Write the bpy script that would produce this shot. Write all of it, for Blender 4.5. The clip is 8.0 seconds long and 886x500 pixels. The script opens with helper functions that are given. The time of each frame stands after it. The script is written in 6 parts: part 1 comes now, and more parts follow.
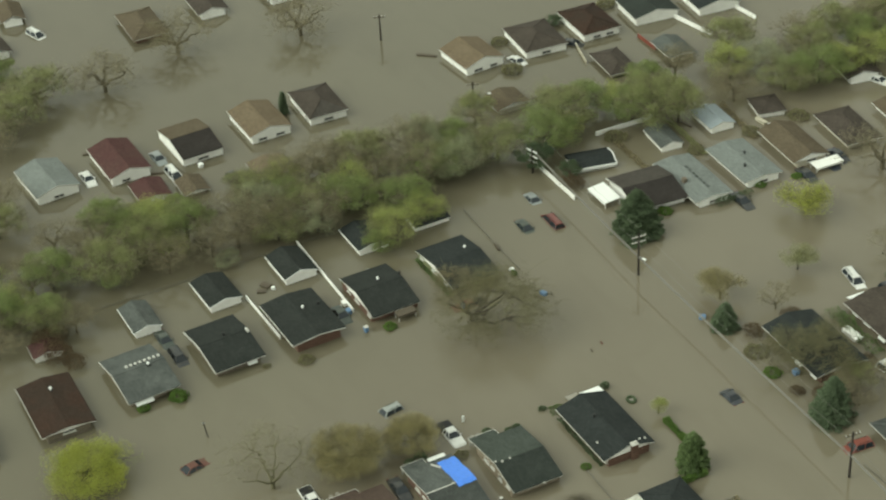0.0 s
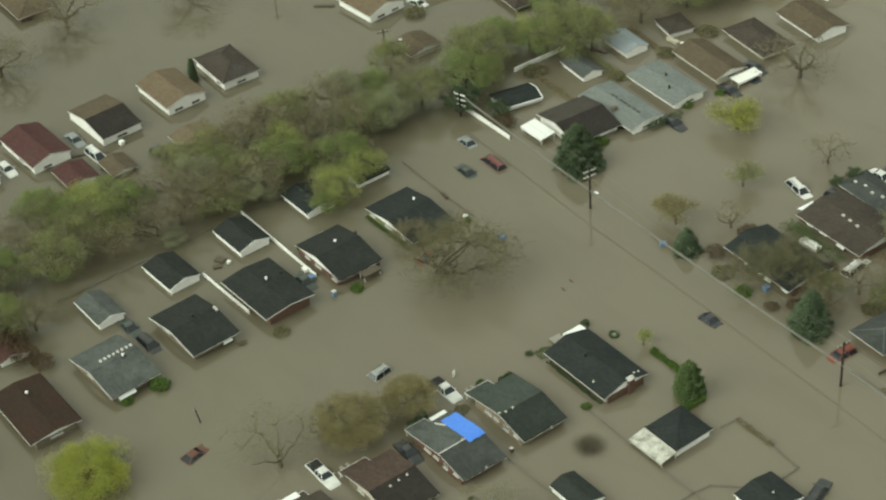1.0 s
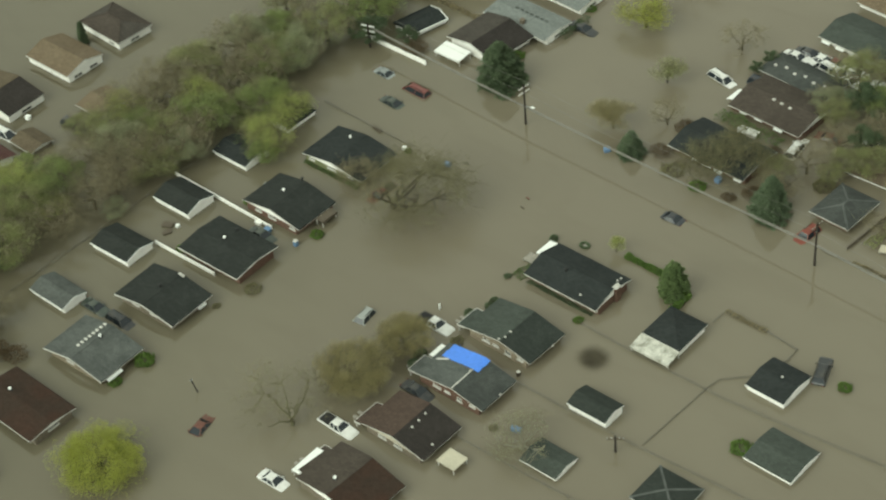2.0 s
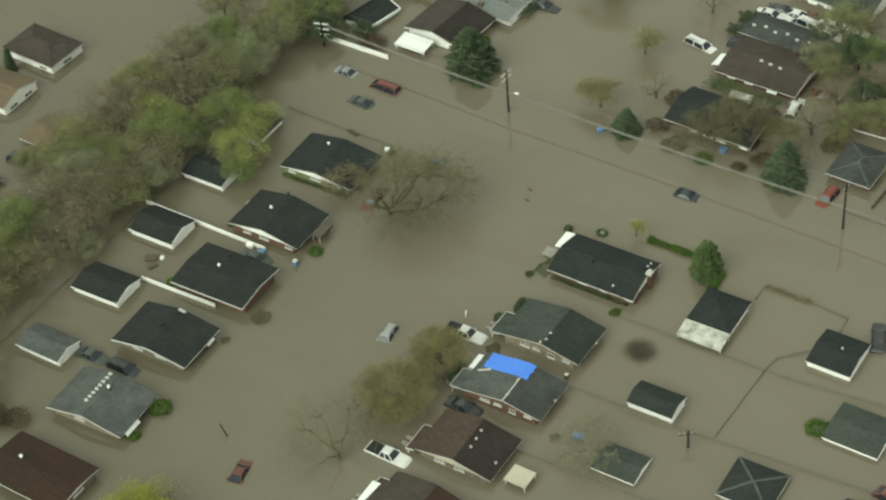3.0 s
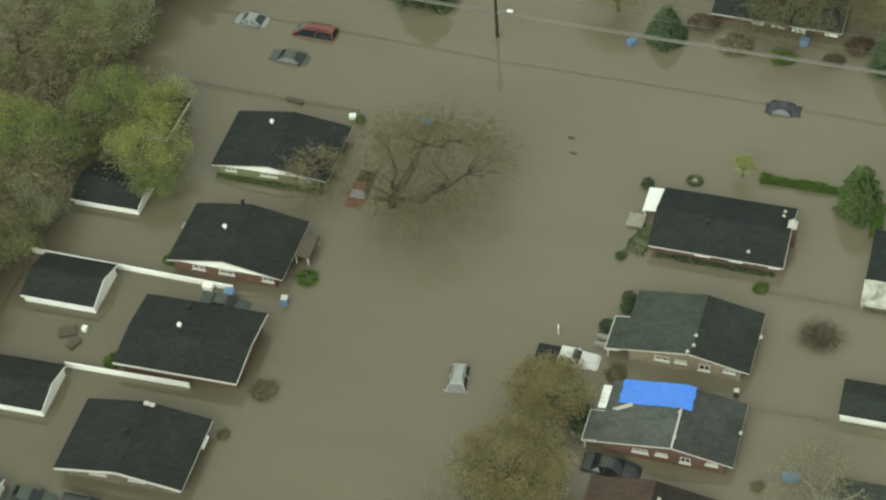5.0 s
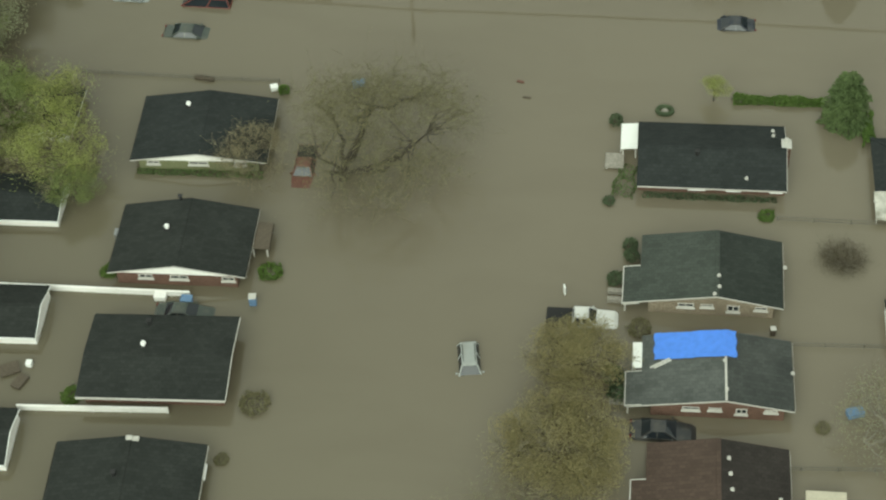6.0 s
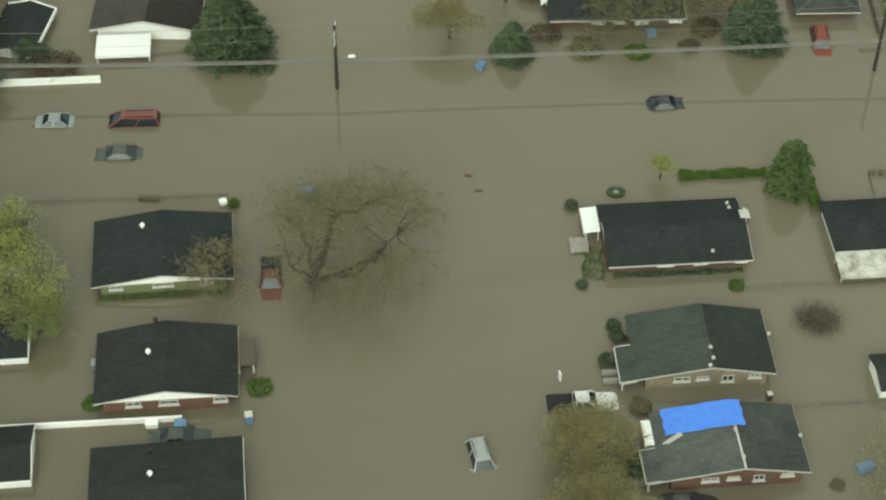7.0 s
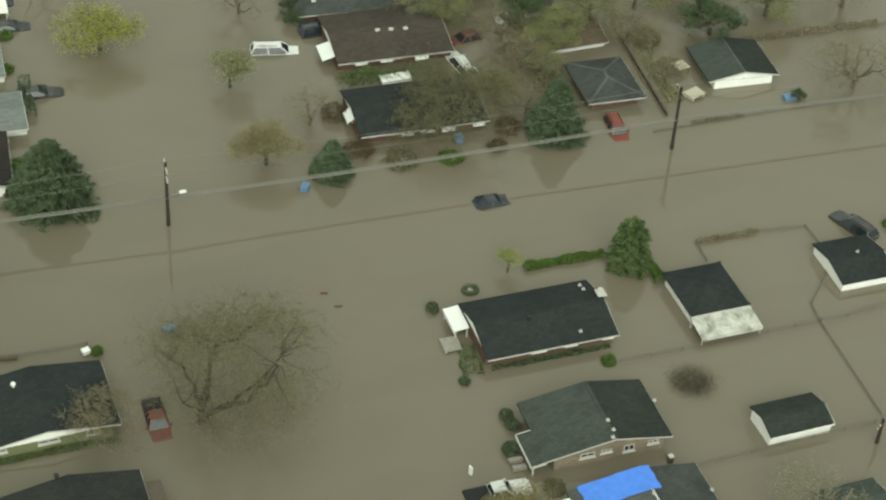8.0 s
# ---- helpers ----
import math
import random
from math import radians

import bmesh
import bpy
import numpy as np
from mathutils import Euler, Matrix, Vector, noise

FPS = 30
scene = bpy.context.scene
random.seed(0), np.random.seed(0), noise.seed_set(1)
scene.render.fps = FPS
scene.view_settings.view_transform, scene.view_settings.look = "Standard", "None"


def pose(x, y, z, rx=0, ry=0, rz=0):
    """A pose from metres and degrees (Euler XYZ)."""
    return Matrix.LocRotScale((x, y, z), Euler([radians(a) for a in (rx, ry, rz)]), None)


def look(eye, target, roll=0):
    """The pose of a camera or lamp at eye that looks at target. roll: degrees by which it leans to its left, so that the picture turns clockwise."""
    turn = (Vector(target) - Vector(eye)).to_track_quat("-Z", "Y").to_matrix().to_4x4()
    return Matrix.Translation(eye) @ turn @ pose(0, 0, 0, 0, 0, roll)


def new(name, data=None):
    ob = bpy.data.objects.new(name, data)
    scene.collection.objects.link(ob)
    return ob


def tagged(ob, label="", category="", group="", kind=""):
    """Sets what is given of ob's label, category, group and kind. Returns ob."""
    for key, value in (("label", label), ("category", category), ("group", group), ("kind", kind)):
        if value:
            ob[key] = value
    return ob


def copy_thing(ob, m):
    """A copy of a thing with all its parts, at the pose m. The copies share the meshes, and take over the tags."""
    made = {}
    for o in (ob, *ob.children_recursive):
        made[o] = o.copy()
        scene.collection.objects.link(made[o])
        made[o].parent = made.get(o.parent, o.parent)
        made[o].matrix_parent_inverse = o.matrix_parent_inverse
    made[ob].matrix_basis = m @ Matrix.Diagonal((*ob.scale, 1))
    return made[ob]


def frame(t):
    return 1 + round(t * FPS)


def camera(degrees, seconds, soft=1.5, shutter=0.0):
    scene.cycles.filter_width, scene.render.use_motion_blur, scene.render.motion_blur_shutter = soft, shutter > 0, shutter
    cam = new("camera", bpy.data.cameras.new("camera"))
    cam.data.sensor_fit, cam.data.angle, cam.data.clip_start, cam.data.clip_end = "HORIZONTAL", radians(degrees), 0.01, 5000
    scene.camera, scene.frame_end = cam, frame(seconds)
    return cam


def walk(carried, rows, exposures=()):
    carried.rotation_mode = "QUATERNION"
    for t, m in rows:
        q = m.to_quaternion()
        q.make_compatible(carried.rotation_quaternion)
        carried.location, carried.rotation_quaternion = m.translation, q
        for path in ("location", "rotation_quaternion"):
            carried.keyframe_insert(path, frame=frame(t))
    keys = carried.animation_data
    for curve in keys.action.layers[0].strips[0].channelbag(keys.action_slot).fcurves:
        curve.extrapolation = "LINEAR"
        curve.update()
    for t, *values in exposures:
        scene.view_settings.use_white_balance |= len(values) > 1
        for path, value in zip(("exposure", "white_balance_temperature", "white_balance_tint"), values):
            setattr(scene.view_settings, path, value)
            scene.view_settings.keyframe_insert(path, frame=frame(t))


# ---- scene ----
cam = camera(26.88, 8.0, soft=2.25)

# seconds, place, yaw, pitch and roll of the helicopter's camera
PATH = [
    (0, 158.63, -51.98, 134.17, 67.78, -34.36, -3.59),
    (0.5, 152.16, -61.00, 136.49, 63.66, -35.75, -4.16),
    (1, 144.59, -70.54, 139.09, 59.20, -37.54, -4.85),
    (1.5, 136.10, -80.57, 142.59, 54.60, -39.75, -5.31),
    (1.7, 132.04, -84.64, 143.66, 52.27, -40.51, -5.60),
    (2.8, 103.07, -100.64, 142.78, 40.54, -42.52, -5.86),
    (3, 97.55, -99.27, 139.87, 39.59, -42.74, -5.97),
    (3.5, 83.17, -93.42, 130.60, 37.69, -43.28, -6.44),
    (4, 69.25, -87.16, 120.92, 35.54, -43.80, -6.42),
    (4.5, 54.65, -81.92, 112.45, 31.12, -44.67, -6.16),
    (5, 39.28, -76.28, 104.20, 24.14, -45.94, -5.40),
    (5.2, 33.41, -73.78, 101.13, 21.00, -46.61, -5.39),
    (6.3, 12.06, -71.90, 94.70, 7.37, -47.77, -2.36),
    (6.5, 8.41, -72.25, 94.69, 4.61, -47.25, -1.57),
    (7, -1.08, -73.05, 94.85, -1.64, -44.67, 0.42),
    (7.5, -11.51, -73.63, 94.04, -9.25, -41.72, 2.48),
    (8, -21.60, -73.18, 92.75, -18.44, -39.41, 3.99),
]
walk(cam, [(t, pose(x, y, z, 90 + pitch, 0, yaw) @ pose(0, 0, 0, 0, 0, roll)) for t, x, y, z, yaw, pitch, roll in PATH],
     exposures=[(0.0, 0.565, 6750, -9), (3.0, 0.54, 6700, -10), (6.5, 0.55, 6600, -10), (8.0, 0.56, 6650, -9)])

# ---- sky and sun: a bright overcast afternoon ----
world = bpy.data.worlds.new("overcast_sky")
scene.world = world
world.use_nodes = True
wn, wl = world.node_tree.nodes, world.node_tree.links
sky = wn.new("ShaderNodeTexSky")
sky.sky_type, sky.sun_disc = "NISHITA", False
sky.sun_elevation, sky.sun_rotation = radians(36), radians(187)
sky.air_density, sky.dust_density, sky.ozone_density = 1.0, 2.0, 1.0
veil = wn.new("ShaderNodeHueSaturation")
veil.inputs["Saturation"].default_value = 0.04
wl.new(sky.outputs["Color"], veil.inputs["Color"])
cloud = wn.new("ShaderNodeMix")
cloud.data_type = "RGBA"
cloud.inputs["Factor"].default_value = 0.65
cloud.inputs["B"].default_value = (4.6, 4.55, 4.4, 1)
wl.new(veil.outputs["Color"], cloud.inputs["A"])
wl.new(cloud.outputs["Result"], wn["Background"].inputs["Color"])
wn["Background"].inputs["Strength"].default_value = 0.135

sun = new("sun", bpy.data.lights.new("sun", "SUN"))
sun.data.energy, sun.data.angle, sun.data.color = 1.25, radians(50), (1.0, 0.97, 0.92)
sun.matrix_world = look((-15, -115, 85), (0, 0, 0))


# ---- materials ----
def material(name, colour, rough=0.7, grain=8.0, vary=0.25, stain=0.25, stain_size=0.35, bump=0.25, metal=0.0, tint=None, island=0.0, specular=0.4):
    """A weathered surface: fine grain and larger stains over one base colour."""
    m = bpy.data.materials.new(name)
    m.use_nodes = True
    n, l = m.node_tree.nodes, m.node_tree.links
    b = n["Principled BSDF"]
    tc = n.new("ShaderNodeTexCoord")
    fine, wide = n.new("ShaderNodeTexNoise"), n.new("ShaderNodeTexNoise")
    fine.inputs["Scale"].default_value, fine.inputs["Detail"].default_value = grain, 6
    wide.inputs["Scale"].default_value, wide.inputs["Detail"].default_value = stain_size, 5
    l.new(tc.outputs["Object"], fine.inputs["Vector"])
    l.new(tc.outputs["Object"], wide.inputs["Vector"])
    c = Vector(colour)
    r1 = n.new("ShaderNodeValToRGB")
    r1.color_ramp.elements[0].position, r1.color_ramp.elements[1].position = 0.3, 0.7
    r1.color_ramp.elements[0].color = (*(c * (1 - vary)), 1)
    r1.color_ramp.elements[1].color = (*(c * (1 + vary)), 1)
    l.new(fine.outputs["Fac"], r1.inputs["Fac"])
    mix = n.new("ShaderNodeMix")
    mix.data_type = "RGBA"
    ramp = n.new("ShaderNodeMapRange")
    ramp.inputs["From Min"].default_value, ramp.inputs["From Max"].default_value = 0.42, 0.72
    ramp.inputs["To Max"].default_value = stain
    l.new(wide.outputs["Fac"], ramp.inputs["Value"])
    l.new(ramp.outputs["Result"], mix.inputs["Factor"])
    l.new(r1.outputs["Color"], mix.inputs["A"])
    mix.inputs["B"].default_value = (*(tint if tint else tuple(c * 0.45)), 1)
    out = mix.outputs["Result"]
    if island:
        geo, hsv, mr = n.new("ShaderNodeNewGeometry"), n.new("ShaderNodeHueSaturation"), n.new("ShaderNodeMapRange")
        mr.inputs["To Min"].default_value, mr.inputs["To Max"].default_value = 1 - island, 1 + island
        l.new(geo.outputs["Random Per Island"], mr.inputs["Value"])
        l.new(mr.outputs["Result"], hsv.inputs["Value"])
        l.new(out, hsv.inputs["Color"])
        out = hsv.outputs["Color"]
    l.new(out, b.inputs["Base Color"])
    b.inputs["Roughness"].default_value, b.inputs["Metallic"].default_value = rough, metal
    b.inputs["Specular IOR Level"].default_value = specular
    if bump:
        bp = n.new("ShaderNodeBump")
        bp.inputs["Strength"].default_value, bp.inputs["Distance"].default_value = bump, 0.03
        l.new(fine.outputs["Fac"], bp.inputs["Height"])
        l.new(bp.outputs["Normal"], b.inputs["Normal"])
    return m


def shingle(name, colour, stain=0.35, tint=None, fade=0.12):
    """Asphalt shingles: courses along the slope, tabs of slightly different shade, weathered patches."""
    m = material(name, colour, rough=0.9, grain=30, vary=0.22, stain=stain, stain_size=0.4, bump=0.5, tint=tint, specular=0.12)
    n, l = m.node_tree.nodes, m.node_tree.links
    b = n["Principled BSDF"]
    source = b.inputs["Base Color"].links[0].from_socket
    tc = n.new("ShaderNodeTexCoord")
    tabs = n.new("ShaderNodeTexBrick")
    tabs.inputs["Scale"].default_value = 1.0
    tabs.inputs["Brick Width"].default_value, tabs.inputs["Row Height"].default_value = 0.4, 0.3
    tabs.inputs["Mortar Size"].default_value = 0.012
    tabs.inputs["Color1"].default_value, tabs.inputs["Color2"].default_value = (1 - fade,) * 3 + (1,), (1 + fade,) * 3 + (1,)
    tabs.inputs["Mortar"].default_value = (0.72, 0.72, 0.72, 1)
    l.new(tc.outputs["Object"], tabs.inputs["Vector"])
    mul = n.new("ShaderNodeMix")
    mul.data_type, mul.blend_type = "RGBA", "MULTIPLY"
    mul.inputs["Factor"].default_value = 1.0
    l.new(source, mul.inputs["A"])
    l.new(tabs.outputs["Color"], mul.inputs["B"])
    l.new(mul.outputs["Result"], b.inputs["Base Color"])
    return m


def brickwork(name, colour):
    m = material(name, colour, rough=0.9, grain=14, vary=0.3, stain=0.4, stain_size=0.8, bump=0.3)
    n, l = m.node_tree.nodes, m.node_tree.links
    b = n["Principled BSDF"]
    source = b.inputs["Base Color"].links[0].from_socket
    tc, mapping = n.new("ShaderNodeTexCoord"), n.new("ShaderNodeMapping")
    mapping.inputs["Rotation"].default_value = (radians(90), 0, 0)
    course = n.new("ShaderNodeTexBrick")
    course.inputs["Scale"].default_value = 1.0
    course.inputs["Brick Width"].default_value, course.inputs["Row Height"].default_value = 0.22, 0.075
    course.inputs["Mortar Size"].default_value = 0.008
    course.inputs["Color1"].default_value, course.inputs["Color2"].default_value = (0.85, 0.85, 0.85, 1), (1.15, 1.1, 1.1, 1)
    course.inputs["Mortar"].default_value = (1.5, 1.6, 1.6, 1)
    l.new(tc.outputs["Object"], mapping.inputs["Vector"])
    l.new(mapping.outputs["Vector"], course.inputs["Vector"])
    mul = n.new("ShaderNodeMix")
    mul.data_type, mul.blend_type = "RGBA", "MULTIPLY"
    mul.inputs["Factor"].default_value = 1.0
    l.new(source, mul.inputs["A"])
    l.new(course.outputs["Color"], mul.inputs["B"])
    l.new(mul.outputs["Result"], b.inputs["Base Color"])
    return m


def muddy_water():
    m = bpy.data.materials.new("muddy_flood_water")
    m.use_nodes = True
    n, l = m.node_tree.nodes, m.node_tree.links
    b = n["Principled BSDF"]
    tc = n.new("ShaderNodeTexCoord")
    drift = n.new("ShaderNodeMapping")
    drift.inputs["Rotation"].default_value = (0, 0, radians(20))
    drift.inputs["Scale"].default_value = (1.0, 2.2, 1.0)
    l.new(tc.outputs["Object"], drift.inputs["Vector"])
    wide, mid = n.new("ShaderNodeTexNoise"), n.new("ShaderNodeTexNoise")
    wide.inputs["Scale"].default_value, wide.inputs["Detail"].default_value = 0.012, 4
    mid.inputs["Scale"].default_value, mid.inputs["Detail"].default_value, mid.inputs["Distortion"].default_value = 0.09, 5, 0.6
    l.new(drift.outputs["Vector"], wide.inputs["Vector"])
    l.new(drift.outputs["Vector"], mid.inputs["Vector"])
    silt = n.new("ShaderNodeValToRGB")
    silt.color_ramp.elements[0].position, silt.color_ramp.elements[1].position = 0.3, 0.72
    silt.color_ramp.elements[0].color, silt.color_ramp.elements[1].color = (0.142, 0.123, 0.084, 1), (0.164, 0.144, 0.099, 1)
    l.new(wide.outputs["Fac"], silt.inputs["Fac"])
    swirl = n.new("ShaderNodeMix")
    swirl.data_type = "RGBA"
    reach = n.new("ShaderNodeMapRange")
    reach.inputs["From Min"].default_value, reach.inputs["From Max"].default_value, reach.inputs["To Max"].default_value = 0.45, 0.75, 0.35
    l.new(mid.outputs["Fac"], reach.inputs["Value"])
    l.new(reach.outputs["Result"], swirl.inputs["Factor"])
    l.new(silt.outputs["Color"], swirl.inputs["A"])
    swirl.inputs["B"].default_value = (0.124, 0.106, 0.071, 1)
    # broad tone ramp: paler from the street north-eastwards than in the western yards
    where, bank, graded = n.new("ShaderNodeSeparateXYZ"), n.new("ShaderNodeMapRange"), n.new("ShaderNodeMix")
    l.new(tc.outputs["Object"], where.inputs["Vector"])
    bank.interpolation_type = "SMOOTHSTEP"
    bank.inputs["From Min"].default_value, bank.inputs["From Max"].default_value = -30, 20
    north = n.new("ShaderNodeMath")
    north.operation = "MULTIPLY_ADD"
    north.inputs[1].default_value = 0.5
    l.new(where.outputs["Y"], north.inputs[0])
    l.new(where.outputs["X"], north.inputs[2])
    l.new(north.outputs["Value"], bank.inputs["Value"])
    graded.data_type, graded.blend_type = "RGBA", "MULTIPLY"
    graded.inputs["Factor"].default_value = 1.0
    tone = n.new("ShaderNodeValToRGB")
    tone.color_ramp.elements[0].color, tone.color_ramp.elements[1].color = (0.86, 0.87, 0.87, 1), (1.13, 1.13, 1.19, 1)
    l.new(bank.outputs["Result"], tone.inputs["Fac"])
    l.new(swirl.outputs["Result"], graded.inputs["A"])
    l.new(tone.outputs["Color"], graded.inputs["B"])
    l.new(graded.outputs["Result"], b.inputs["Base Color"])
    b.inputs["Roughness"].default_value = 0.05
    b.inputs["IOR"].default_value = 1.52
    ripple, bp = n.new("ShaderNodeTexNoise"), n.new("ShaderNodeBump")
    ripple.inputs["Scale"].default_value, ripple.inputs["Detail"].default_value = 1.6, 4
    l.new(tc.outputs["Object"], ripple.inputs["Vector"])
    l.new(ripple.outputs["Fac"], bp.inputs["Height"])
    bp.inputs["Strength"].default_value, bp.inputs["Distance"].default_value = 0.07, 0.05
    l.new(bp.outputs["Normal"], b.inputs["Normal"])
    return m


def glass(name, colour):
    m = bpy.data.materials.new(name)
    m.use_nodes = True
    b = m.node_tree.nodes["Principled BSDF"]
    b.inputs["Base Color"].default_value = (*colour, 1)
    b.inputs["Roughness"].default_value, b.inputs["IOR"].default_value = 0.06, 1.5
    return m


WATER = muddy_water()
SOIL = material("drowned_soil", (0.12, 0.1, 0.07), rough=1, grain=3)
SLATE = shingle("blue_black_shingles", (0.033, 0.0375, 0.0365))
CHARCOAL = shingle("charcoal_shingles", (0.034, 0.0375, 0.0345))
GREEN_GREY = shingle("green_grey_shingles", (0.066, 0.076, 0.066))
# for dark roofs, and for shade painted on green-grey roofs' east slopes
DARK_AND_SHADED_GREEN_GREY = shingle("dark_and_shaded_green_grey_shingles", (0.038, 0.044, 0.039))
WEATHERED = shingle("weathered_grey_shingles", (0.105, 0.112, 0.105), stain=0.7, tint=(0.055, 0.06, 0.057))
PALE_GREY = shingle("pale_grey_shingles", (0.19, 0.205, 0.195), tint=(0.13, 0.14, 0.13))
PALE_BLUE = material("pale_blue_sheet_roof", (0.30, 0.34, 0.37), rough=0.5, grain=5, vary=0.1)
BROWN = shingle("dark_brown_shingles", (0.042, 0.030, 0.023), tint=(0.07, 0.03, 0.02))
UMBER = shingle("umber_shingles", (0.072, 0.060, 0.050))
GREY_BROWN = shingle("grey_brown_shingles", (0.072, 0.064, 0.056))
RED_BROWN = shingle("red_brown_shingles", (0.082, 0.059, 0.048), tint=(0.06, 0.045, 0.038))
# for dark roofs, and for shade painted on brown roofs' east slopes
DARK_AND_SHADED_UMBER = shingle("dark_and_shaded_umber_shingles", (0.040, 0.035, 0.032))
MAROON = shingle("maroon_shingles", (0.085, 0.042, 0.040), tint=(0.10, 0.07, 0.055))
TAN = shingle("tan_shingles", (0.16, 0.125, 0.085), tint=(0.11, 0.08, 0.05))
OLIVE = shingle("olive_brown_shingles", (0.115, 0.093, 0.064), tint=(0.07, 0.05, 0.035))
WHITE = material("white_painted_siding", (0.88, 0.87, 0.83), rough=0.6, grain=6, vary=0.05, stain=0.2, stain_size=0.7, bump=0.1, tint=(0.5, 0.48, 0.42))
TRIM = material("white_trim_paint", (0.52, 0.51, 0.47), rough=0.5, grain=10, vary=0.08, stain=0.3, bump=0.05, tint=(0.4, 0.38, 0.34))
BRIGHT = material("bright_white_sheet", (0.85, 0.86, 0.83), rough=0.45, grain=4, vary=0.03, stain=0.12, bump=0.05)
CREAM = material("cream_siding", (0.5, 0.46, 0.36), rough=0.7, grain=6, vary=0.08, stain=0.4)
OLIVE_SIDING = material("dull_olive_siding", (0.17, 0.18, 0.095), rough=0.7, grain=6, vary=0.1, stain=0.4)
RED_BRICK = brickwork("red_brick", (0.115, 0.066, 0.048))
BUFF_BRICK = brickwork("buff_brick", (0.20, 0.165, 0.12))
GREY_BRICK = brickwork("grey_brown_brick", (0.15, 0.125, 0.095))
PANE = glass("dark_window_glass", (0.02, 0.024, 0.026))
CAR_GLASS = glass("tinted_car_glass", (0.02, 0.025, 0.03))
RUBBER = material("black_rubber", (0.02, 0.02, 0.02), rough=0.8, bump=0.1)
STEEL = material("galvanised_steel", (0.35, 0.36, 0.36), rough=0.45, metal=0.8, vary=0.1)
TAR = material("black_vent_pipe", (0.025, 0.025, 0.025), rough=0.7)
POLE_WOOD = material("creosoted_pole_wood", (0.035, 0.028, 0.022), rough=0.9, grain=12)
OLD_WOOD = material("weathered_fence_wood", (0.10, 0.082, 0.06), rough=0.9, grain=10)
BARK = material("grey_brown_bark", (0.062, 0.052, 0.040), rough=0.95, grain=9, vary=0.35)
TWIG = material("bare_twig_bark", (0.20, 0.178, 0.115), rough=0.95, grain=9, vary=0.3)
WIRE = material("dull_galvanised_wire", (0.17, 0.16, 0.13), rough=0.6, metal=0.3)
PALE_BARK = material("pale_peeling_bark", (0.23, 0.215, 0.17), rough=0.9, grain=9, vary=0.25)
TWIG_DARK = material("dull_olive_twig_bark", (0.125, 0.115, 0.066), rough=0.95, grain=9, vary=0.3)
CABLE = material("grey_cable_sheath", (0.21, 0.20, 0.175), rough=0.7, vary=0.15)
TARP = material("blue_plastic_tarpaulin", (0.085, 0.24, 0.80), rough=0.4, grain=2.5, vary=0.08, stain=0.2, bump=0.3, tint=(0.06, 0.17, 0.62))
RED_PAINT = material("faded_red_paint", (0.20, 0.055, 0.038), rough=0.5, grain=8, vary=0.15)
LAMP_RED = material("red_lamp_glass", (0.12, 0.02, 0.018), rough=0.2, vary=0.05)
LAMP_CLEAR = material("clear_lamp_glass", (0.6, 0.6, 0.58), rough=0.15, vary=0.05)
BLUE_PLASTIC = material("blue_plastic", (0.13, 0.22, 0.36), rough=0.4, vary=0.1)
CONCRETE = material("pale_concrete", (0.3, 0.28, 0.24), rough=0.9, grain=6)


def foliage(name, colour, other):
    """Leaves: shades that differ from leaf to leaf, and light that comes through them."""
    m = material(name, colour, rough=0.75, grain=3, vary=0.2, stain=0.75, stain_size=0.6, bump=0, tint=other, island=0.16, specular=0.15)
    n, l = m.node_tree.nodes, m.node_tree.links
    b = n["Principled BSDF"]
    glow, mix = n.new("ShaderNodeBsdfTranslucent"), n.new("ShaderNodeMixShader")
    l.new(b.inputs["Base Color"].links[0].from_socket, glow.inputs["Color"])
    mix.inputs["Fac"].default_value = 0.5
    l.new(b.outputs["BSDF"], mix.inputs[1])
    l.new(glow.outputs["BSDF"], mix.inputs[2])
    l.new(mix.outputs["Shader"], n["Material Output"].inputs["Surface"])
    return m


LEAF_GREEN = foliage("spring_green_leaves", (0.28, 0.33, 0.135), (0.22, 0.265, 0.11))
LEAF_LIME = foliage("lime_green_leaves", (0.41, 0.44, 0.165), (0.33, 0.36, 0.135))
LEAF_OLIVE = foliage("olive_grey_leaves", (0.33, 0.35, 0.165), (0.28, 0.29, 0.14))
LEAF_BUDS = foliage("brown_budding_leaves", (0.33, 0.285, 0.175), (0.265, 0.225, 0.14))
LEAF_OCHRE = foliage("ochre_budding_leaves", (0.365, 0.325, 0.17), (0.31, 0.275, 0.145))
LEAF_YELLOW = foliage("yellow_green_blossom", (0.43, 0.45, 0.115), (0.33, 0.36, 0.09))
LEAF_PALE = foliage("pale_green_blossom", (0.37, 0.385, 0.245), (0.30, 0.32, 0.20))
NEEDLE = foliage("dark_spruce_needles", (0.135, 0.175, 0.10), (0.10, 0.135, 0.078))
NEEDLE_BLUE = foliage("blue_green_spruce_needles", (0.155, 0.20, 0.12), (0.12, 0.16, 0.095))
LEAF_HEDGE = foliage("bright_hedge_leaves", (0.16, 0.24, 0.065), (0.12, 0.19, 0.052))
LEAF_RUST = foliage("rusty_shrub_leaves", (0.155, 0.115, 0.07), (0.12, 0.09, 0.058))
LEAF_CYPRESS = foliage("dark_olive_cypress_sprays", (0.16, 0.215, 0.09), (0.12, 0.17, 0.072))
LEAF_DRY = foliage("dark_sodden_twigs", (0.125, 0.108, 0.07), (0.075, 0.065, 0.048))
PEELING = material("peeling_white_sheet", (0.56, 0.55, 0.49), rough=0.6, grain=5, vary=0.15, stain=0.85, stain_size=1.1, bump=0.2, tint=(0.17, 0.165, 0.125))
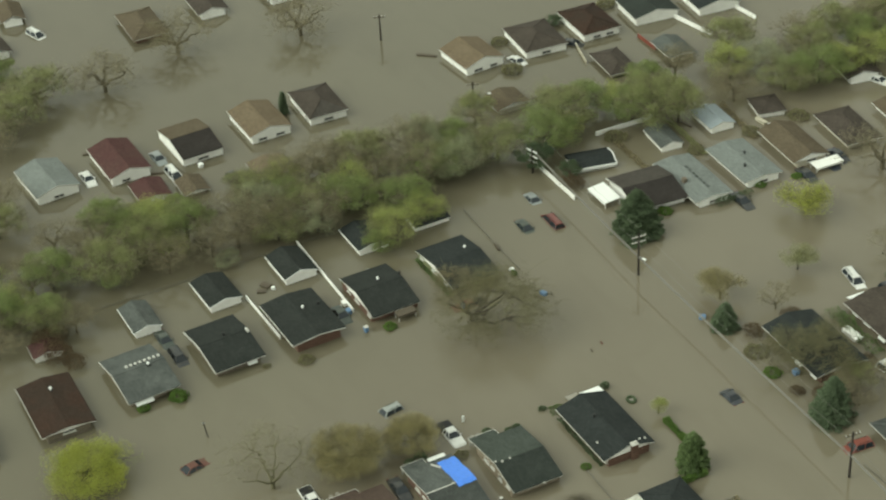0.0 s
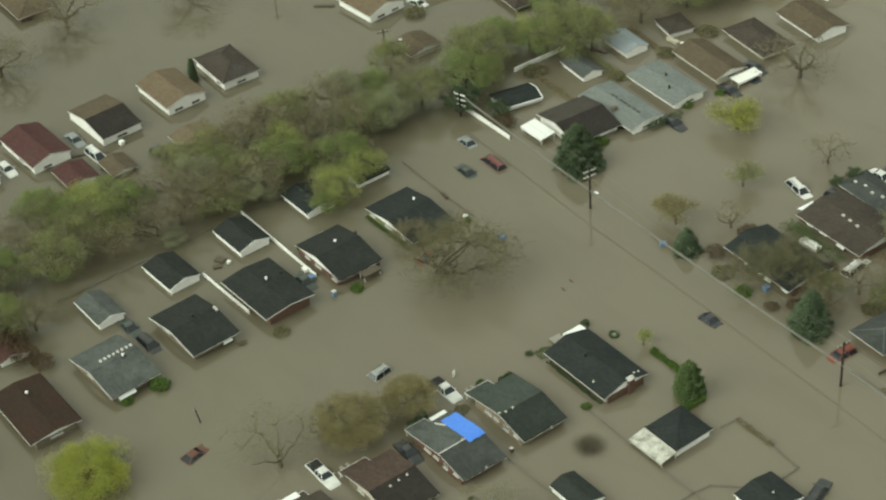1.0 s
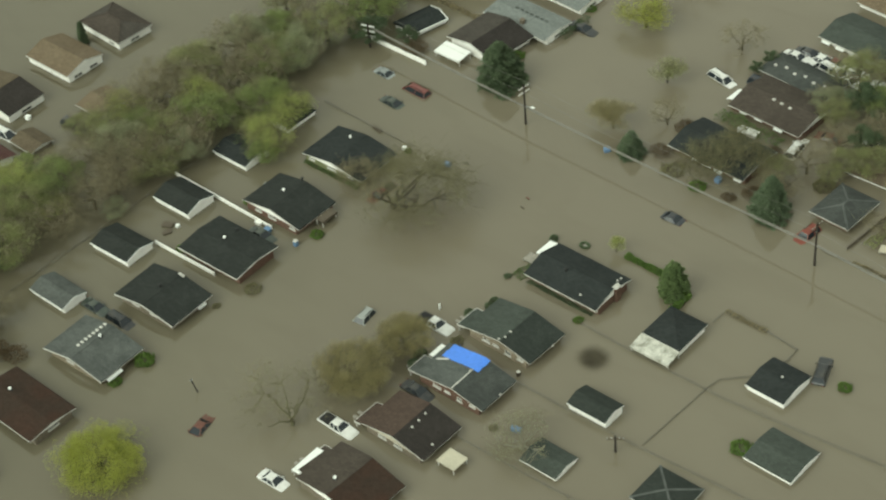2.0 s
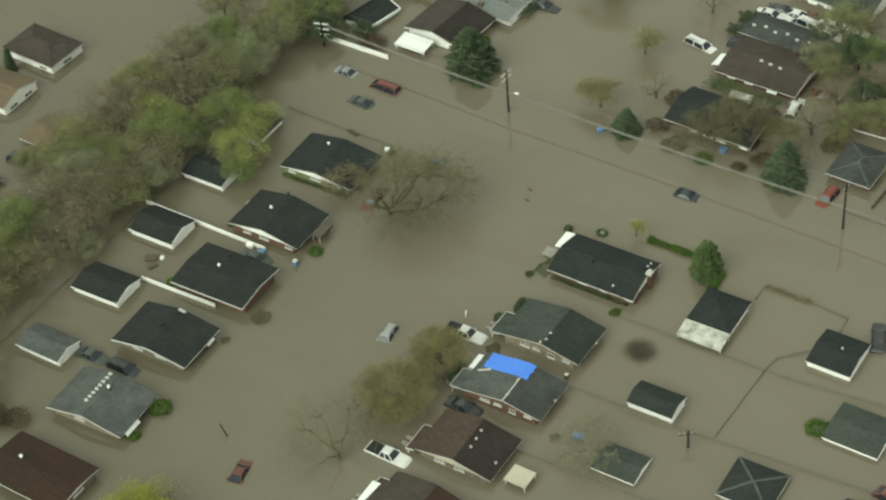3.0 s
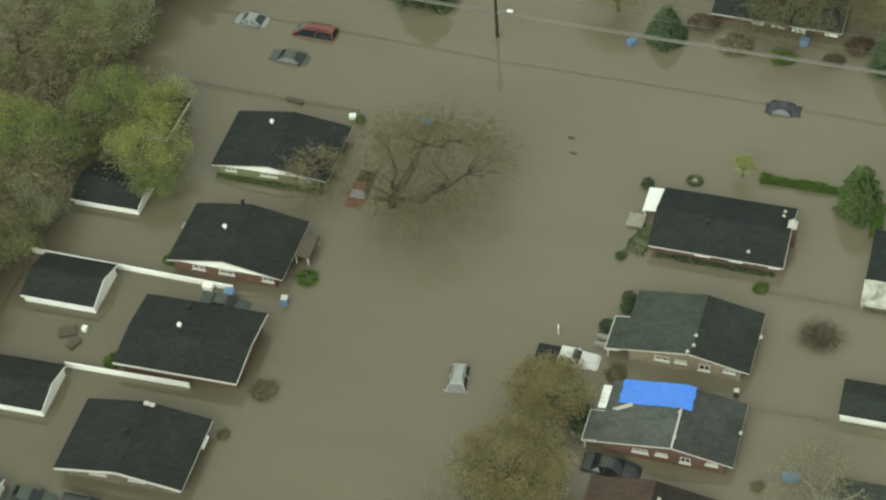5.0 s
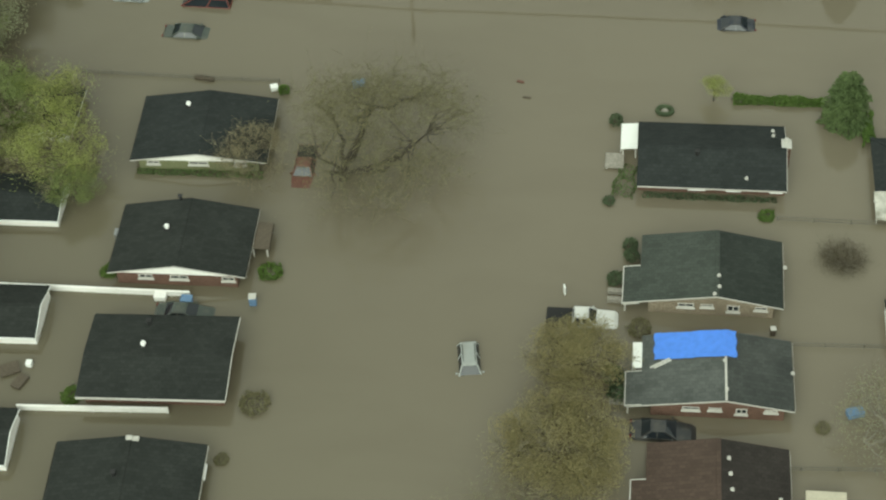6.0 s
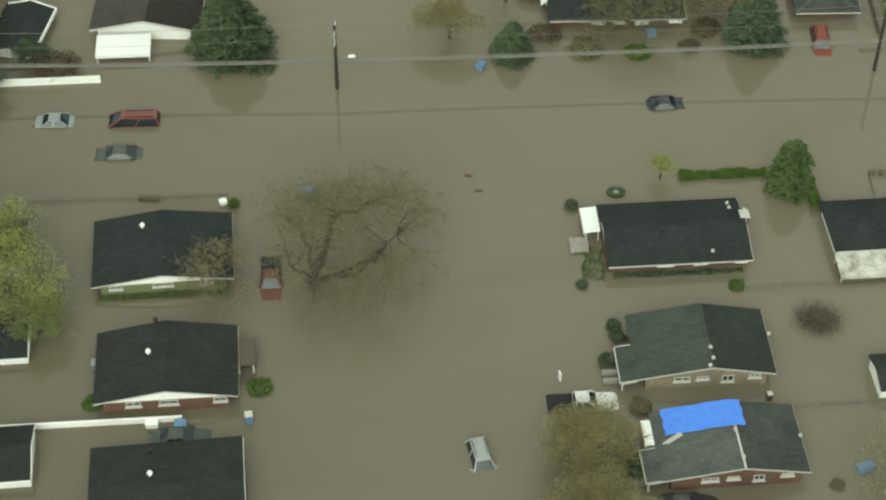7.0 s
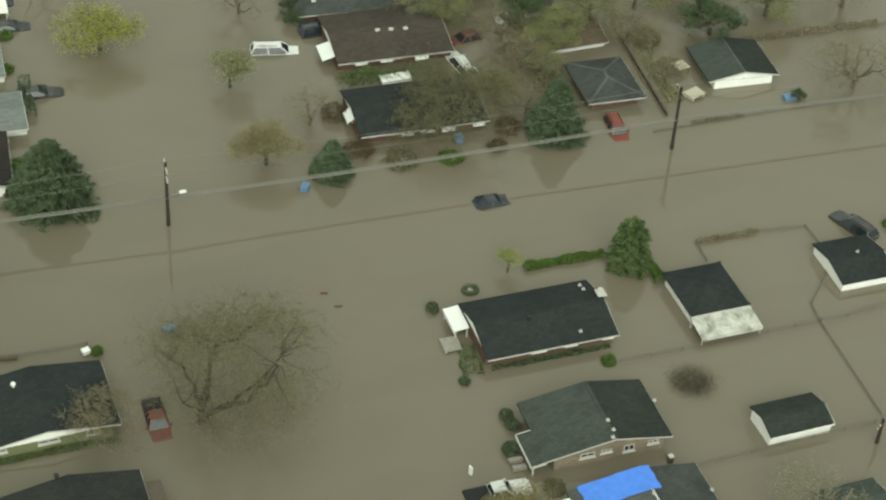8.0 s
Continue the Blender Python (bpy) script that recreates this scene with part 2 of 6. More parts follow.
LEAF_HAZE = foliage("pale_olive_buds", (0.30, 0.28, 0.155), (0.255, 0.24, 0.135))
LEAF_BROWN = foliage("dull_brown_buds", (0.25, 0.235, 0.135), (0.20, 0.19, 0.11))
RUST_PAINT = material("rusty_red_paint", (0.13, 0.055, 0.04), rough=0.6, grain=6, vary=0.3, stain=0.6, stain_size=0.9, tint=(0.10, 0.075, 0.055))
DARK_BARK = material("dark_wet_bark", (0.105, 0.09, 0.058), rough=0.95, grain=9, vary=0.35)
# for dark grey roofs, and for the patched roof's shade-coloured east slope
WEATHERED_DARK_AND_SHADED = shingle("streaked_dark_and_shaded_grey_shingles", (0.068, 0.073, 0.068), stain=0.7, tint=(0.038, 0.042, 0.04))


# ---- building blocks ----
def part(name, bm, mat, parent, label=""):
    me = bpy.data.meshes.new(name)
    bmesh.ops.recalc_face_normals(bm, faces=bm.faces)
    bm.to_mesh(me)
    bm.free()
    me.materials.append(mat)
    ob = new(name, me)
    ob.parent = parent
    return tagged(ob, label)


def raw_part(name, verts, faces, mat, parent, label="", kind=""):
    me = bpy.data.meshes.new(name)
    me.from_pydata(verts, [], faces)
    me.materials.append(mat)
    ob = new(name, me)
    ob.parent = parent
    return tagged(ob, label, kind=kind)


def thing(name, m, label, category, group="", kind=""):
    ob = new(name)
    ob.matrix_basis = m
    ob.empty_display_size = 0.3
    return tagged(ob, label, category, group, kind)


def box(bm, cx, cy, cz, sx, sy, sz, turn=0.0):
    m = Matrix.Translation((cx, cy, cz)) @ Matrix.Rotation(radians(turn), 4, "Z") @ Matrix.Diagonal((sx, sy, sz, 1))
    bmesh.ops.create_cube(bm, size=1, matrix=m)


def boxed(cx, cy, cz, sx, sy, sz, turn=0.0, bevel=0.0):
    bm = bmesh.new()
    box(bm, cx, cy, cz, sx, sy, sz, turn)
    if bevel:
        bmesh.ops.bevel(bm, geom=bm.edges[:], offset=bevel, segments=2, affect="EDGES", profile=0.5)
    return bm


def prism(bm, top, down):
    """A slab: the polygon top, carried along the vector down."""
    a = [bm.verts.new(p) for p in top]
    b = [bm.verts.new(Vector(p) + Vector(down)) for p in top]
    bm.faces.new(a)
    bm.faces.new(b[::-1])
    for i in range(len(a)):
        j = (i + 1) % len(a)
        bm.faces.new((a[i], b[i], b[j], a[j]))


def slab(top, down=(0, 0, -0.12)):
    bm = bmesh.new()
    prism(bm, top, down)
    return bm


def tube(bm, p0, p1, r0, r1, sides=8):
    p0, p1 = Vector(p0), Vector(p1)
    q = (p1 - p0).to_track_quat("Z", "Y").to_matrix()
    rings = []
    for p, r in ((p0, r0), (p1, r1)):
        rings.append([bm.verts.new(p + q @ Vector((r * math.cos(a), r * math.sin(a), 0))) for a in (2 * math.pi * k / sides for k in range(sides))])
    for k in range(sides):
        j = (k + 1) % sides
        bm.faces.new((rings[0][k], rings[0][j], rings[1][j], rings[1][k]))
    bm.faces.new(rings[0][::-1])
    bm.faces.new(rings[1])


def tubed(p0, p1, r0, r1, sides=8):
    bm = bmesh.new()
    tube(bm, p0, p1, r0, r1, sides)
    return bm


def rail(bm, a, b, wide, high):
    """A straight board from a to b, centred on the line between them."""
    a, b = Vector(a), Vector(b)
    along = (b - a).normalized()
    side = along.cross(Vector((0, 0, 1))).normalized() * wide / 2
    up = side.cross(along).normalized() * high / 2
    ends = [[bm.verts.new(p + s * side + u * up) for s, u in ((-1, -1), (1, -1), (1, 1), (-1, 1))] for p in (a, b)]
    for k in range(4):
        j = (k + 1) % 4
        bm.faces.new((ends[0][k], ends[0][j], ends[1][j], ends[1][k]))
    bm.faces.new(ends[0][::-1])
    bm.faces.new(ends[1])


def railed(a, b, wide, high):
    bm = bmesh.new()
    rail(bm, a, b, wide, high)
    return bm


def wall_run(length, z0, z1, thick, holes, place):
    """A wall along local x with real openings, one connected mesh; place turns it into the house."""
    xs = sorted({0, length, *[v for h in holes for v in h[:2]]})
    zs = sorted({z0, z1, *[v for h in holes for v in h[2:]]})
    nx, nz = len(xs) - 1, len(zs) - 1
    solid = {(i, k) for i in range(nx) for k in range(nz)
             if not any(h[0] < (xs[i] + xs[i + 1]) / 2 < h[1] and h[2] < (zs[k] + zs[k + 1]) / 2 < h[3] for h in holes)}
    bm, made = bmesh.new(), {}

    def v(i, k, s):
        if (i, k, s) not in made:
            made[i, k, s] = bm.verts.new(place @ Vector((xs[i], thick * s, zs[k])))
        return made[i, k, s]

    for i, k in solid:
        bm.faces.new((v(i, k, 0), v(i + 1, k, 0), v(i + 1, k + 1, 0), v(i, k + 1, 0)))
        bm.faces.new((v(i, k, 1), v(i, k + 1, 1), v(i + 1, k + 1, 1), v(i + 1, k, 1)))
        for (di, dk), (p, q) in (((-1, 0), ((i, k), (i, k + 1))), ((1, 0), ((i + 1, k), (i + 1, k + 1))), ((0, -1), ((i, k), (i + 1, k))), ((0, 1), ((i, k + 1), (i + 1, k + 1)))):
            if (i + di, k + dk) not in solid:
                bm.faces.new((v(*p, 0), v(*q, 0), v(*q, 1), v(*p, 1)))
    return bm


def window(parent, x, width, z0, z1, place, sill=True, glazed=PANE):
    """A white-framed window set in its opening."""
    t = 0.07
    panes = [(t, width / 2 - 0.025, z0 + t, z1 - t), (width / 2 + 0.025, width - t, z0 + t, z1 - t)]
    bm = wall_run(width, z0, z1, 0.1, panes, place @ Matrix.Translation((x - width / 2, -0.03, 0)))
    frame_ob = part("window", bm, TRIM, parent, "white-framed window just above the water")
    for k in (-1, 1):
        bm = boxed(x + k * (width - t) / 4, 0.05, (z0 + z1) / 2, (width - 2 * t) / 2 - 0.025, 0.02, z1 - z0 - 2 * t)
        bmesh.ops.transform(bm, matrix=place, verts=bm.verts)
        part("pane", bm, glazed, frame_ob)
    if sill:
        bm = boxed(x, -0.06, z0 - 0.03, width + 0.16, 0.16, 0.06)
        bmesh.ops.transform(bm, matrix=place, verts=bm.verts)
        part("sill", bm, TRIM, frame_ob)


def awning(parent, x, width, z, reach, place, mat=BRIGHT):
    """A sloping metal window awning with side cheeks."""
    bm = bmesh.new()
    out = []
    for py, pz in ((0, z), (-reach, z - 0.35), (-reach, z - 0.5), (-reach + 0.03, z - 0.5), (-reach + 0.03, z - 0.38), (0, z - 0.04)):
        out.append([bm.verts.new((x - width / 2, py, pz)), bm.verts.new((x + width / 2, py, pz))])
    for k in range(6):
        p, q = out[k], out[(k + 1) % 6]
        bm.faces.new((p[0], p[1], q[1], q[0]))
    bm.faces.new([p[0] for p in out])
    bm.faces.new([p[1] for p in out[::-1]])
    bmesh.ops.transform(bm, matrix=place, verts=bm.verts)
    part("awning", bm, mat, parent, "white metal window awning")


def roof_height(lx, ly, w, d, eave, rise, ridge, off=0.0):
    v = abs(ly) / (d / 2)
    if ridge == "y":
        return eave + rise * (1 - abs(lx - off) / (w / 2 - (off if lx > off else -off)))
    if ridge == "x":
        return eave + rise * (1 - v)
    run = min(w, d) / 2
    return eave + rise * min(1, (w / 2 - abs(lx)) / run, (d / 2 - abs(ly)) / run)


def house(x, y, ang, w, d, ridge, roof, wall, label, eave=0.72, rise=0.9, roof2=None, gable=WHITE, trim=TRIM, over=0.62, gable_over=0.08, wins=(), vents=(), awnings=(),
          ext=None, name="house", category="house", group="", ridge_line=None, floor=-1.2, edge=1.0, off=0.0):
    """A low house standing in the water. w, d: the roof's outer size along x and y; ridge: the way its ridge runs, or hip."""
    base = thing(name, pose(x, y, 0, 0, 0, ang), label, category, group)
    # roof2, where darker, puts the east slope's shade into its colour
    roof2 = roof2 or roof
    W2, D2 = w / 2, d / 2
    iw = W2 - (gable_over if ridge == "x" else over)
    idp = D2 - (gable_over if ridge == "y" else over)
    # walls
    sides = {
        "s": (2 * iw, pose(-iw, -idp, 0)),
        "n": (2 * iw, pose(iw, idp, 0, 0, 0, 180)),
        "e": (2 * idp - 0.4, pose(iw, -idp + 0.2, 0, 0, 0, 90)),
        "w": (2 * idp - 0.4, pose(-iw, idp - 0.2, 0, 0, 0, -90)),
    }
    for key, (length, place) in sides.items():
        mine = [(s * length - width / 2, s * length + width / 2, z0, z1) for k, s, width, z0, z1 in wins if k == key]
        part("wall", wall_run(length, floor, eave - 0.02, 0.2, mine, place), wall, base)
        for k, s, width, z0, z1 in wins:
            if k == key:
                window(base, s * length, width, z0, z1, place)
        for k, s, width, z, reach in awnings:
            if k == key:
                awning(base, s * length, width, z, reach, place)
    top = eave + rise
    white_edge = []
    if ridge == "y":
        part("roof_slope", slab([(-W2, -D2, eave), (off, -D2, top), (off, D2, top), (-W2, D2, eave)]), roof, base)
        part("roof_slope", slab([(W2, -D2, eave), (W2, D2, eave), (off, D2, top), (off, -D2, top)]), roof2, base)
        cap = railed((off, -D2, top), (off, D2, top), 0.14 if ridge_line else 0.26, 0.03)
        ends = [(-idp - 0.01, 1), (idp + 0.01, -1)]
        for gy, s in ends:
            tri = [(-iw, gy, eave - 0.05), (iw, gy, eave - 0.05), (off, gy, eave - 0.1 + rise * iw / W2)]
            part("gable", slab(tri, (0, 0.15 * s, 0)), gable, base)
        for sy in (-1, 1):
            for sx in (-1, 1):
                white_edge.append(("rake", (sx * W2, sy * (D2 + 0.02), eave - 0.07), (off, sy * (D2 + 0.02), top - 0.07)))
        for sx in (-1, 1):
            white_edge.append(("gutter", (sx * (W2 + 0.06), -D2, eave - 0.08), (sx * (W2 + 0.06), D2, eave - 0.08)))
    elif ridge == "x":
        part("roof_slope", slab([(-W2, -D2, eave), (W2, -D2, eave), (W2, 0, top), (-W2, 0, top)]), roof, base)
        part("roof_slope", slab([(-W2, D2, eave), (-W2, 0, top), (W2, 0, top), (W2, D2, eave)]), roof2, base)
        cap = railed((-W2, 0, top), (W2, 0, top), 0.26, 0.03)
        for gx, s in ((-iw - 0.01, 1), (iw + 0.01, -1)):
            tri = [(gx, -idp, eave - 0.05), (gx, idp, eave - 0.05), (gx, 0, eave - 0.1 + rise * idp / D2)]
            part("gable", slab(tri, (0.15 * s, 0, 0)), gable, base)
        for sx in (-1, 1):
            for sy in (-1, 1):
                white_edge.append(("rake", (sx * (W2 + 0.02), sy * D2, eave - 0.07), (sx * (W2 + 0.02), 0, top - 0.07)))
        for sy in (-1, 1):
            white_edge.append(("gutter", (-W2, sy * (D2 + 0.06), eave - 0.08), (W2, sy * (D2 + 0.06), eave - 0.08)))
    else:
        run = min(W2, D2)
        rx, ry = W2 - run, D2 - run
        rx, ry = max(rx, 0.02), max(ry, 0.02)
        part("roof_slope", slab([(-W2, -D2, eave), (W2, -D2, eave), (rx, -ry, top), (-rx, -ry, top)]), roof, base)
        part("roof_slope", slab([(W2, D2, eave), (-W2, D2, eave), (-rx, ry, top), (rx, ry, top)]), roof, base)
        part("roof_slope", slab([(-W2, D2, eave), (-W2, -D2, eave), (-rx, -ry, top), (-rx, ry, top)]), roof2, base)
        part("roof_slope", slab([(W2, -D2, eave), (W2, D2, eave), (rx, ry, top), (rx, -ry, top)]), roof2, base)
        cap = railed((-rx, -ry, top), (rx, ry, top), 0.3, 0.05)
        for sx in (-1, 1):
            for sy in (-1, 1):
                part("hip_cap", railed((sx * W2, sy * D2, eave + 0.02), (sx * rx, sy * ry, top), 0.25, 0.05), ridge_line or roof, base)
        for a, b in (((-W2, -D2), (W2, -D2)), ((W2, -D2), (W2, D2)), ((W2, D2), (-W2, D2)), ((-W2, D2), (-W2, -D2))):
            white_edge.append(("gutter", (a[0] * 1.005, a[1] * 1.005, eave - 0.08), (b[0] * 1.005, b[1] * 1.005, eave - 0.08)))
    part("ridge_cap", cap, ridge_line or roof, base)
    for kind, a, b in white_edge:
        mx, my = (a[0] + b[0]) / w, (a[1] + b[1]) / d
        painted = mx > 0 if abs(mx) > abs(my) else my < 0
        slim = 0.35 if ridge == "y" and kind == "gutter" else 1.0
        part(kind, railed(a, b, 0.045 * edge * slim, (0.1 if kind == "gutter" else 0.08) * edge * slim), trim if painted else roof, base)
    if ext:
        # a lower porch roof that carries the street slope on over one end
        side, y0, y1, reach = ext
        drop = rise / (W2 - side * off) * reach
        xo = side * W2
        part("porch_roof", slab([(xo, y0, eave - 0.01), (xo, y1, eave - 0.01), (xo + side * reach, y1, eave - drop), (xo + side * reach, y0, eave - drop)]), roof if side < 0 else roof2, base)
        part("gutter", railed((xo + side * (reach + 0.05), y0, eave - drop - 0.08), (xo + side * (reach + 0.05), y1, eave - drop - 0.08), 0.07, 0.2), trim, base)
        for yy in (y0, y1):
            part("rake", railed((xo, yy, eave - 0.07), (xo + side * reach, yy, eave - drop - 0.07), 0.06, 0.2), trim, base)
            part("porch_post", boxed(xo + side * (reach - 0.15), yy + (0.15 if yy == y0 else -0.15), -0.1 + (eave - drop) / 2 - 0.55, 0.12, 0.12, eave - drop + 1.0), trim, base)
        for k in range(2):
            part("step", boxed(xo + side * (reach + 0.55), y0 + 0.9 + k * 0.75, 0.18, 1.0, 0.34, 0.3), CONCRETE, base, "pale concrete porch ledge above the water")
    for kind, lx, ly in vents:
        z = roof_height(lx, ly, w, d, eave, rise, ridge, off)
        if kind == "cap":
            pipe = part("roof_vent", tubed((lx, ly, z - 0.1), (lx, ly, z + 0.28), 0.09, 0.09, 10), BRIGHT, base, "white turbine roof vent")
            part("vent_hood", tubed((lx, ly, z + 0.28), (lx, ly, z + 0.42), 0.2, 0.14, 10), BRIGHT, pipe)
            part("flashing", boxed(lx, ly, z + 0.02, 0.46, 0.46, 0.05), TAR, pipe)
        elif kind == "pipe":
            bm = tubed((lx, ly, z - 0.1), (lx, ly, z + 0.2), 0.06, 0.06, 8)
            pipe = part("vent_pipe", bm, TRIM, base, "small grey-white vent pipe")
            part("flashing", boxed(lx, ly, z + 0.02, 0.24, 0.24, 0.05), TRIM, pipe)
        elif kind == "dark":
            bm = tubed((lx, ly, z - 0.1), (lx, ly, z + 0.35), 0.12, 0.12, 8)
            pipe = part("roof_vent", bm, TAR, base, "dark roof vent")
            part("vent_hood", boxed(lx, ly, z + 0.38, 0.32, 0.32, 0.05), TAR, pipe)
        elif kind == "hump":
            part("ridge_vent", boxed(lx, ly, z + 0.05, 0.5, 0.34, 0.16, bevel=0.04), WEATHERED, base, "grey box vent beside the ridge")
        elif kind == "low":
            part("ridge_vent", boxed(lx, ly, z + 0.08, 0.42, 0.3, 0.2, bevel=0.04), TRIM, base, "pale box vent on the ridge")
        elif kind == "chimney":
            bm = boxed(lx, ly, (z + 0.1 - 1.2) / 2, 0.6, 0.8, z + 0.1 + 1.2)
            part("chimney", bm, RED_BRICK, base, "red brick chimney on the end wall")
            bm = boxed(lx, ly, z + 0.14, 0.7, 0.9, 0.08)
            part("chimney_cap", bm, TRIM, base, "pale chimney cap")
            part("chimney_pot", tubed((lx, ly + 0.2, z + 0.17), (lx, ly + 0.2, z + 0.45), 0.17, 0.14), TRIM, base)
        elif kind == "box":
            part("chimney", boxed(lx, ly, z + 0.1, 0.6, 0.6, 1.0, bevel=0.03), GREY_BRICK, base, "small brick chimney")
    return base


# ---- vehicles ----
def car_paint(name, colour):
    m = material(name, colour, rough=0.3, grain=3, vary=0.06, stain=0.3, stain_size=1.5, bump=0.0, tint=(0.16, 0.14, 0.10), specular=0.5)
    m.node_tree.nodes["Principled BSDF"].inputs["Coat Weight"].default_value = 0.5
    return m


def loft(stations, ring):
    """A closed hull through cross-sections; ring(half width, low, high) gives each section's points in y and z."""
    bm = bmesh.new()
    rows = [[bm.verts.new((x, py, pz)) for py, pz in ring(hw, lo, hi)] for x, hw, lo, hi in stations]
    n = len(rows[0])
    for a, b in zip(rows, rows[1:]):
        for k in range(n):
            j = (k + 1) % n
            bm.faces.new((a[k], a[j], b[j], b[k]))
    bm.faces.new(rows[0][::-1])
    bm.faces.new(rows[-1])
    return bm


def hull_ring(hw, lo, hi):
    mid = lo + (hi - lo) * 0.6
    return [(-hw * 0.94, lo), (-hw, mid), (-hw * 0.95, hi - 0.05), (-hw * 0.84, hi), (hw * 0.84, hi), (hw * 0.95, hi - 0.05), (hw, mid), (hw * 0.94, lo)]


def car(x, y, ang, paint, label, style="sedan", sink=0.8, length=4.2, name="car", tilt=0.0, bed=None):
    """A drowned car; +x is its front. sink: the depth of the water at its wheels."""
    base = thing(name, pose(x, y, -sink + 0.1, tilt, 0, ang) @ Matrix.Diagonal((1, 0.88, 0.96, 1)), label, "car" if style != "pickup" else "pickup truck")
    L, hw = length / 2, 0.9
    if style == "sedan":
        hull = [(-L, 0.76, 0.42, 0.82), (-L + 0.15, 0.86, 0.3, 0.95), (-L * 0.55, hw, 0.25, 0.98), (0, hw, 0.25, 0.96), (L * 0.4, hw, 0.25, 0.93), (L * 0.85, 0.84, 0.28, 0.8), (L, 0.7, 0.4, 0.66)]
        base_x, roof_x, top = (-L * 0.66, L * 0.40), (-L * 0.36, L * 0.06), 1.42
    elif style == "suv":
        hull = [(-L, 0.82, 0.42, 0.95), (-L + 0.1, 0.9, 0.32, 1.06), (-L * 0.5, hw, 0.28, 1.08), (L * 0.3, hw, 0.28, 1.06), (L * 0.85, 0.88, 0.3, 0.98), (L, 0.76, 0.4, 0.78)]
        base_x, roof_x, top = (-L * 0.96, L * 0.42), (-L * 0.84, L * 0.14), 1.72
    elif style == "van":
        hull = [(-L, 0.84, 0.4, 0.95), (-L + 0.1, 0.93, 0.3, 1.04), (0, 0.95, 0.28, 1.04), (L * 0.5, 0.95, 0.28, 1.0), (L * 0.88, 0.88, 0.3, 0.86), (L, 0.74, 0.4, 0.7)]
        base_x, roof_x, top = (-L * 0.97, L * 0.66), (-L * 0.9, L * 0.22), 1.75
    else:
        hull = [(-L, 0.9, 0.45, 1.02), (-L + 0.08, 0.95, 0.38, 1.1), (0, 0.96, 0.36, 1.1), (L * 0.45, 0.96, 0.36, 1.1), (L * 0.9, 0.92, 0.38, 1.06), (L, 0.82, 0.45, 0.92)]
        base_x, roof_x, top = (-L * 0.26, L * 0.4), (-L * 0.2, L * 0.16), 1.68
    if style == "pickup":
        cut = base_x[0] - 0.06
        part("truck_bed", loft(hull[:2] + [(cut, 0.96, 0.36, 1.1)], hull_ring), bed or paint, base)
        hull = [(cut + 0.04, 0.96, 0.36, 1.1)] * 1 + [(0.1, 0.97, 0.36, 1.1)] + hull[2:]
        hull = sorted(hull)
    part("body", loft(hull, hull_ring), paint, base)
    belt = hull[2][3] - 0.02
    (b0, b1), (r0, r1) = base_x, roof_x
    bw, rw = hw * 0.94, hw * 0.62
    tz = top - 0.07
    lower = {"rl": (b0, bw, belt), "rr": (b0, -bw, belt), "fl": (b1, bw, belt), "fr": (b1, -bw, belt)}
    upper = {"rl": (r0, rw, tz), "rr": (r0, -rw, tz), "fl": (r1, rw, tz), "fr": (r1, -rw, tz)}
    cabin = bmesh.new()
    lo = [cabin.verts.new(lower[k]) for k in ("rr", "fr", "fl", "rl")]
    hi = [cabin.verts.new(upper[k]) for k in ("rr", "fr", "fl", "rl")]
    for k in range(4):
        j = (k + 1) % 4
        cabin.faces.new((lo[k], lo[j], hi[j], hi[k]))
    cabin.faces.new(lo[::-1])
    cabin.faces.new(hi)
    part("glasshouse", cabin, CAR_GLASS, base, "dark tinted windows")
    roof = bmesh.new()
    rings = []
    for dx, dy, z in ((0.05, 0.02, top - 0.1), (0.05, 0.02, top - 0.05), (-0.1, -0.12, top)):
        rings.append([roof.verts.new((px, py, z)) for px, py in ((r0 - dx, -rw - dy), (r1 + dx, -rw - dy), (r1 + dx, rw + dy), (r0 - dx, rw + dy))])
    for p, q in zip(rings, rings[1:]):
        for k in range(4):
            j = (k + 1) % 4
            roof.faces.new((p[k], p[j], q[j], q[k]))
    roof.faces.new(rings[0][::-1])
    roof.faces.new(rings[-1])
    part("roof", roof, paint, base)
    for k in ("rl", "rr", "fl", "fr"):
        part("pillar", railed(lower[k], upper[k], 0.09, 0.09), paint, base)
    for s in (-1, 1):
        part("pillar", railed(((b0 + b1) / 2 - 0.1, s * (bw + 0.005), belt), ((r0 + r1) / 2 - 0.05, s * (rw + 0.005), tz), 0.08, 0.05), paint, base)
        part("headlight", boxed(L - 0.09, s * 0.62, hull[-1][3] - 0.08, 0.16, 0.34, 0.13, bevel=0.03), LAMP_CLEAR, base)
        part("tail_light", boxed(-L + 0.06, s * 0.66, 0.85, 0.14, 0.26, 0.16, bevel=0.03), LAMP_RED, base)
        part("wing_mirror", boxed(b1 - 0.25, s * (hw + 0.08), belt + 0.08, 0.12, 0.2, 0.13, bevel=0.03), paint, base)
        for fx in (-0.62, 0.62):
            part("wheel", tubed((fx * L, s * 0.68, 0.33), (fx * L, s * 0.92, 0.33), 0.33, 0.33, 16), RUBBER, base)
    if style == "pickup":
        bed = bmesh.new()
        box(bed, (-L + b0) / 2 + 0.02, 0, 1.105, b0 + L - 0.3, 1.62, 0.03)
        part("bed_cover", bed, RUBBER, base, "dark truck bed")
    if style in ("suv", "van"):
        for s in (-1, 1):
            part("roof_rail", railed((r0 + 0.2, s * (rw - 0.1), top + 0.05), (r1 - 0.3, s * (rw - 0.1), top + 0.05), 0.04, 0.04), RUBBER, base)
    return base


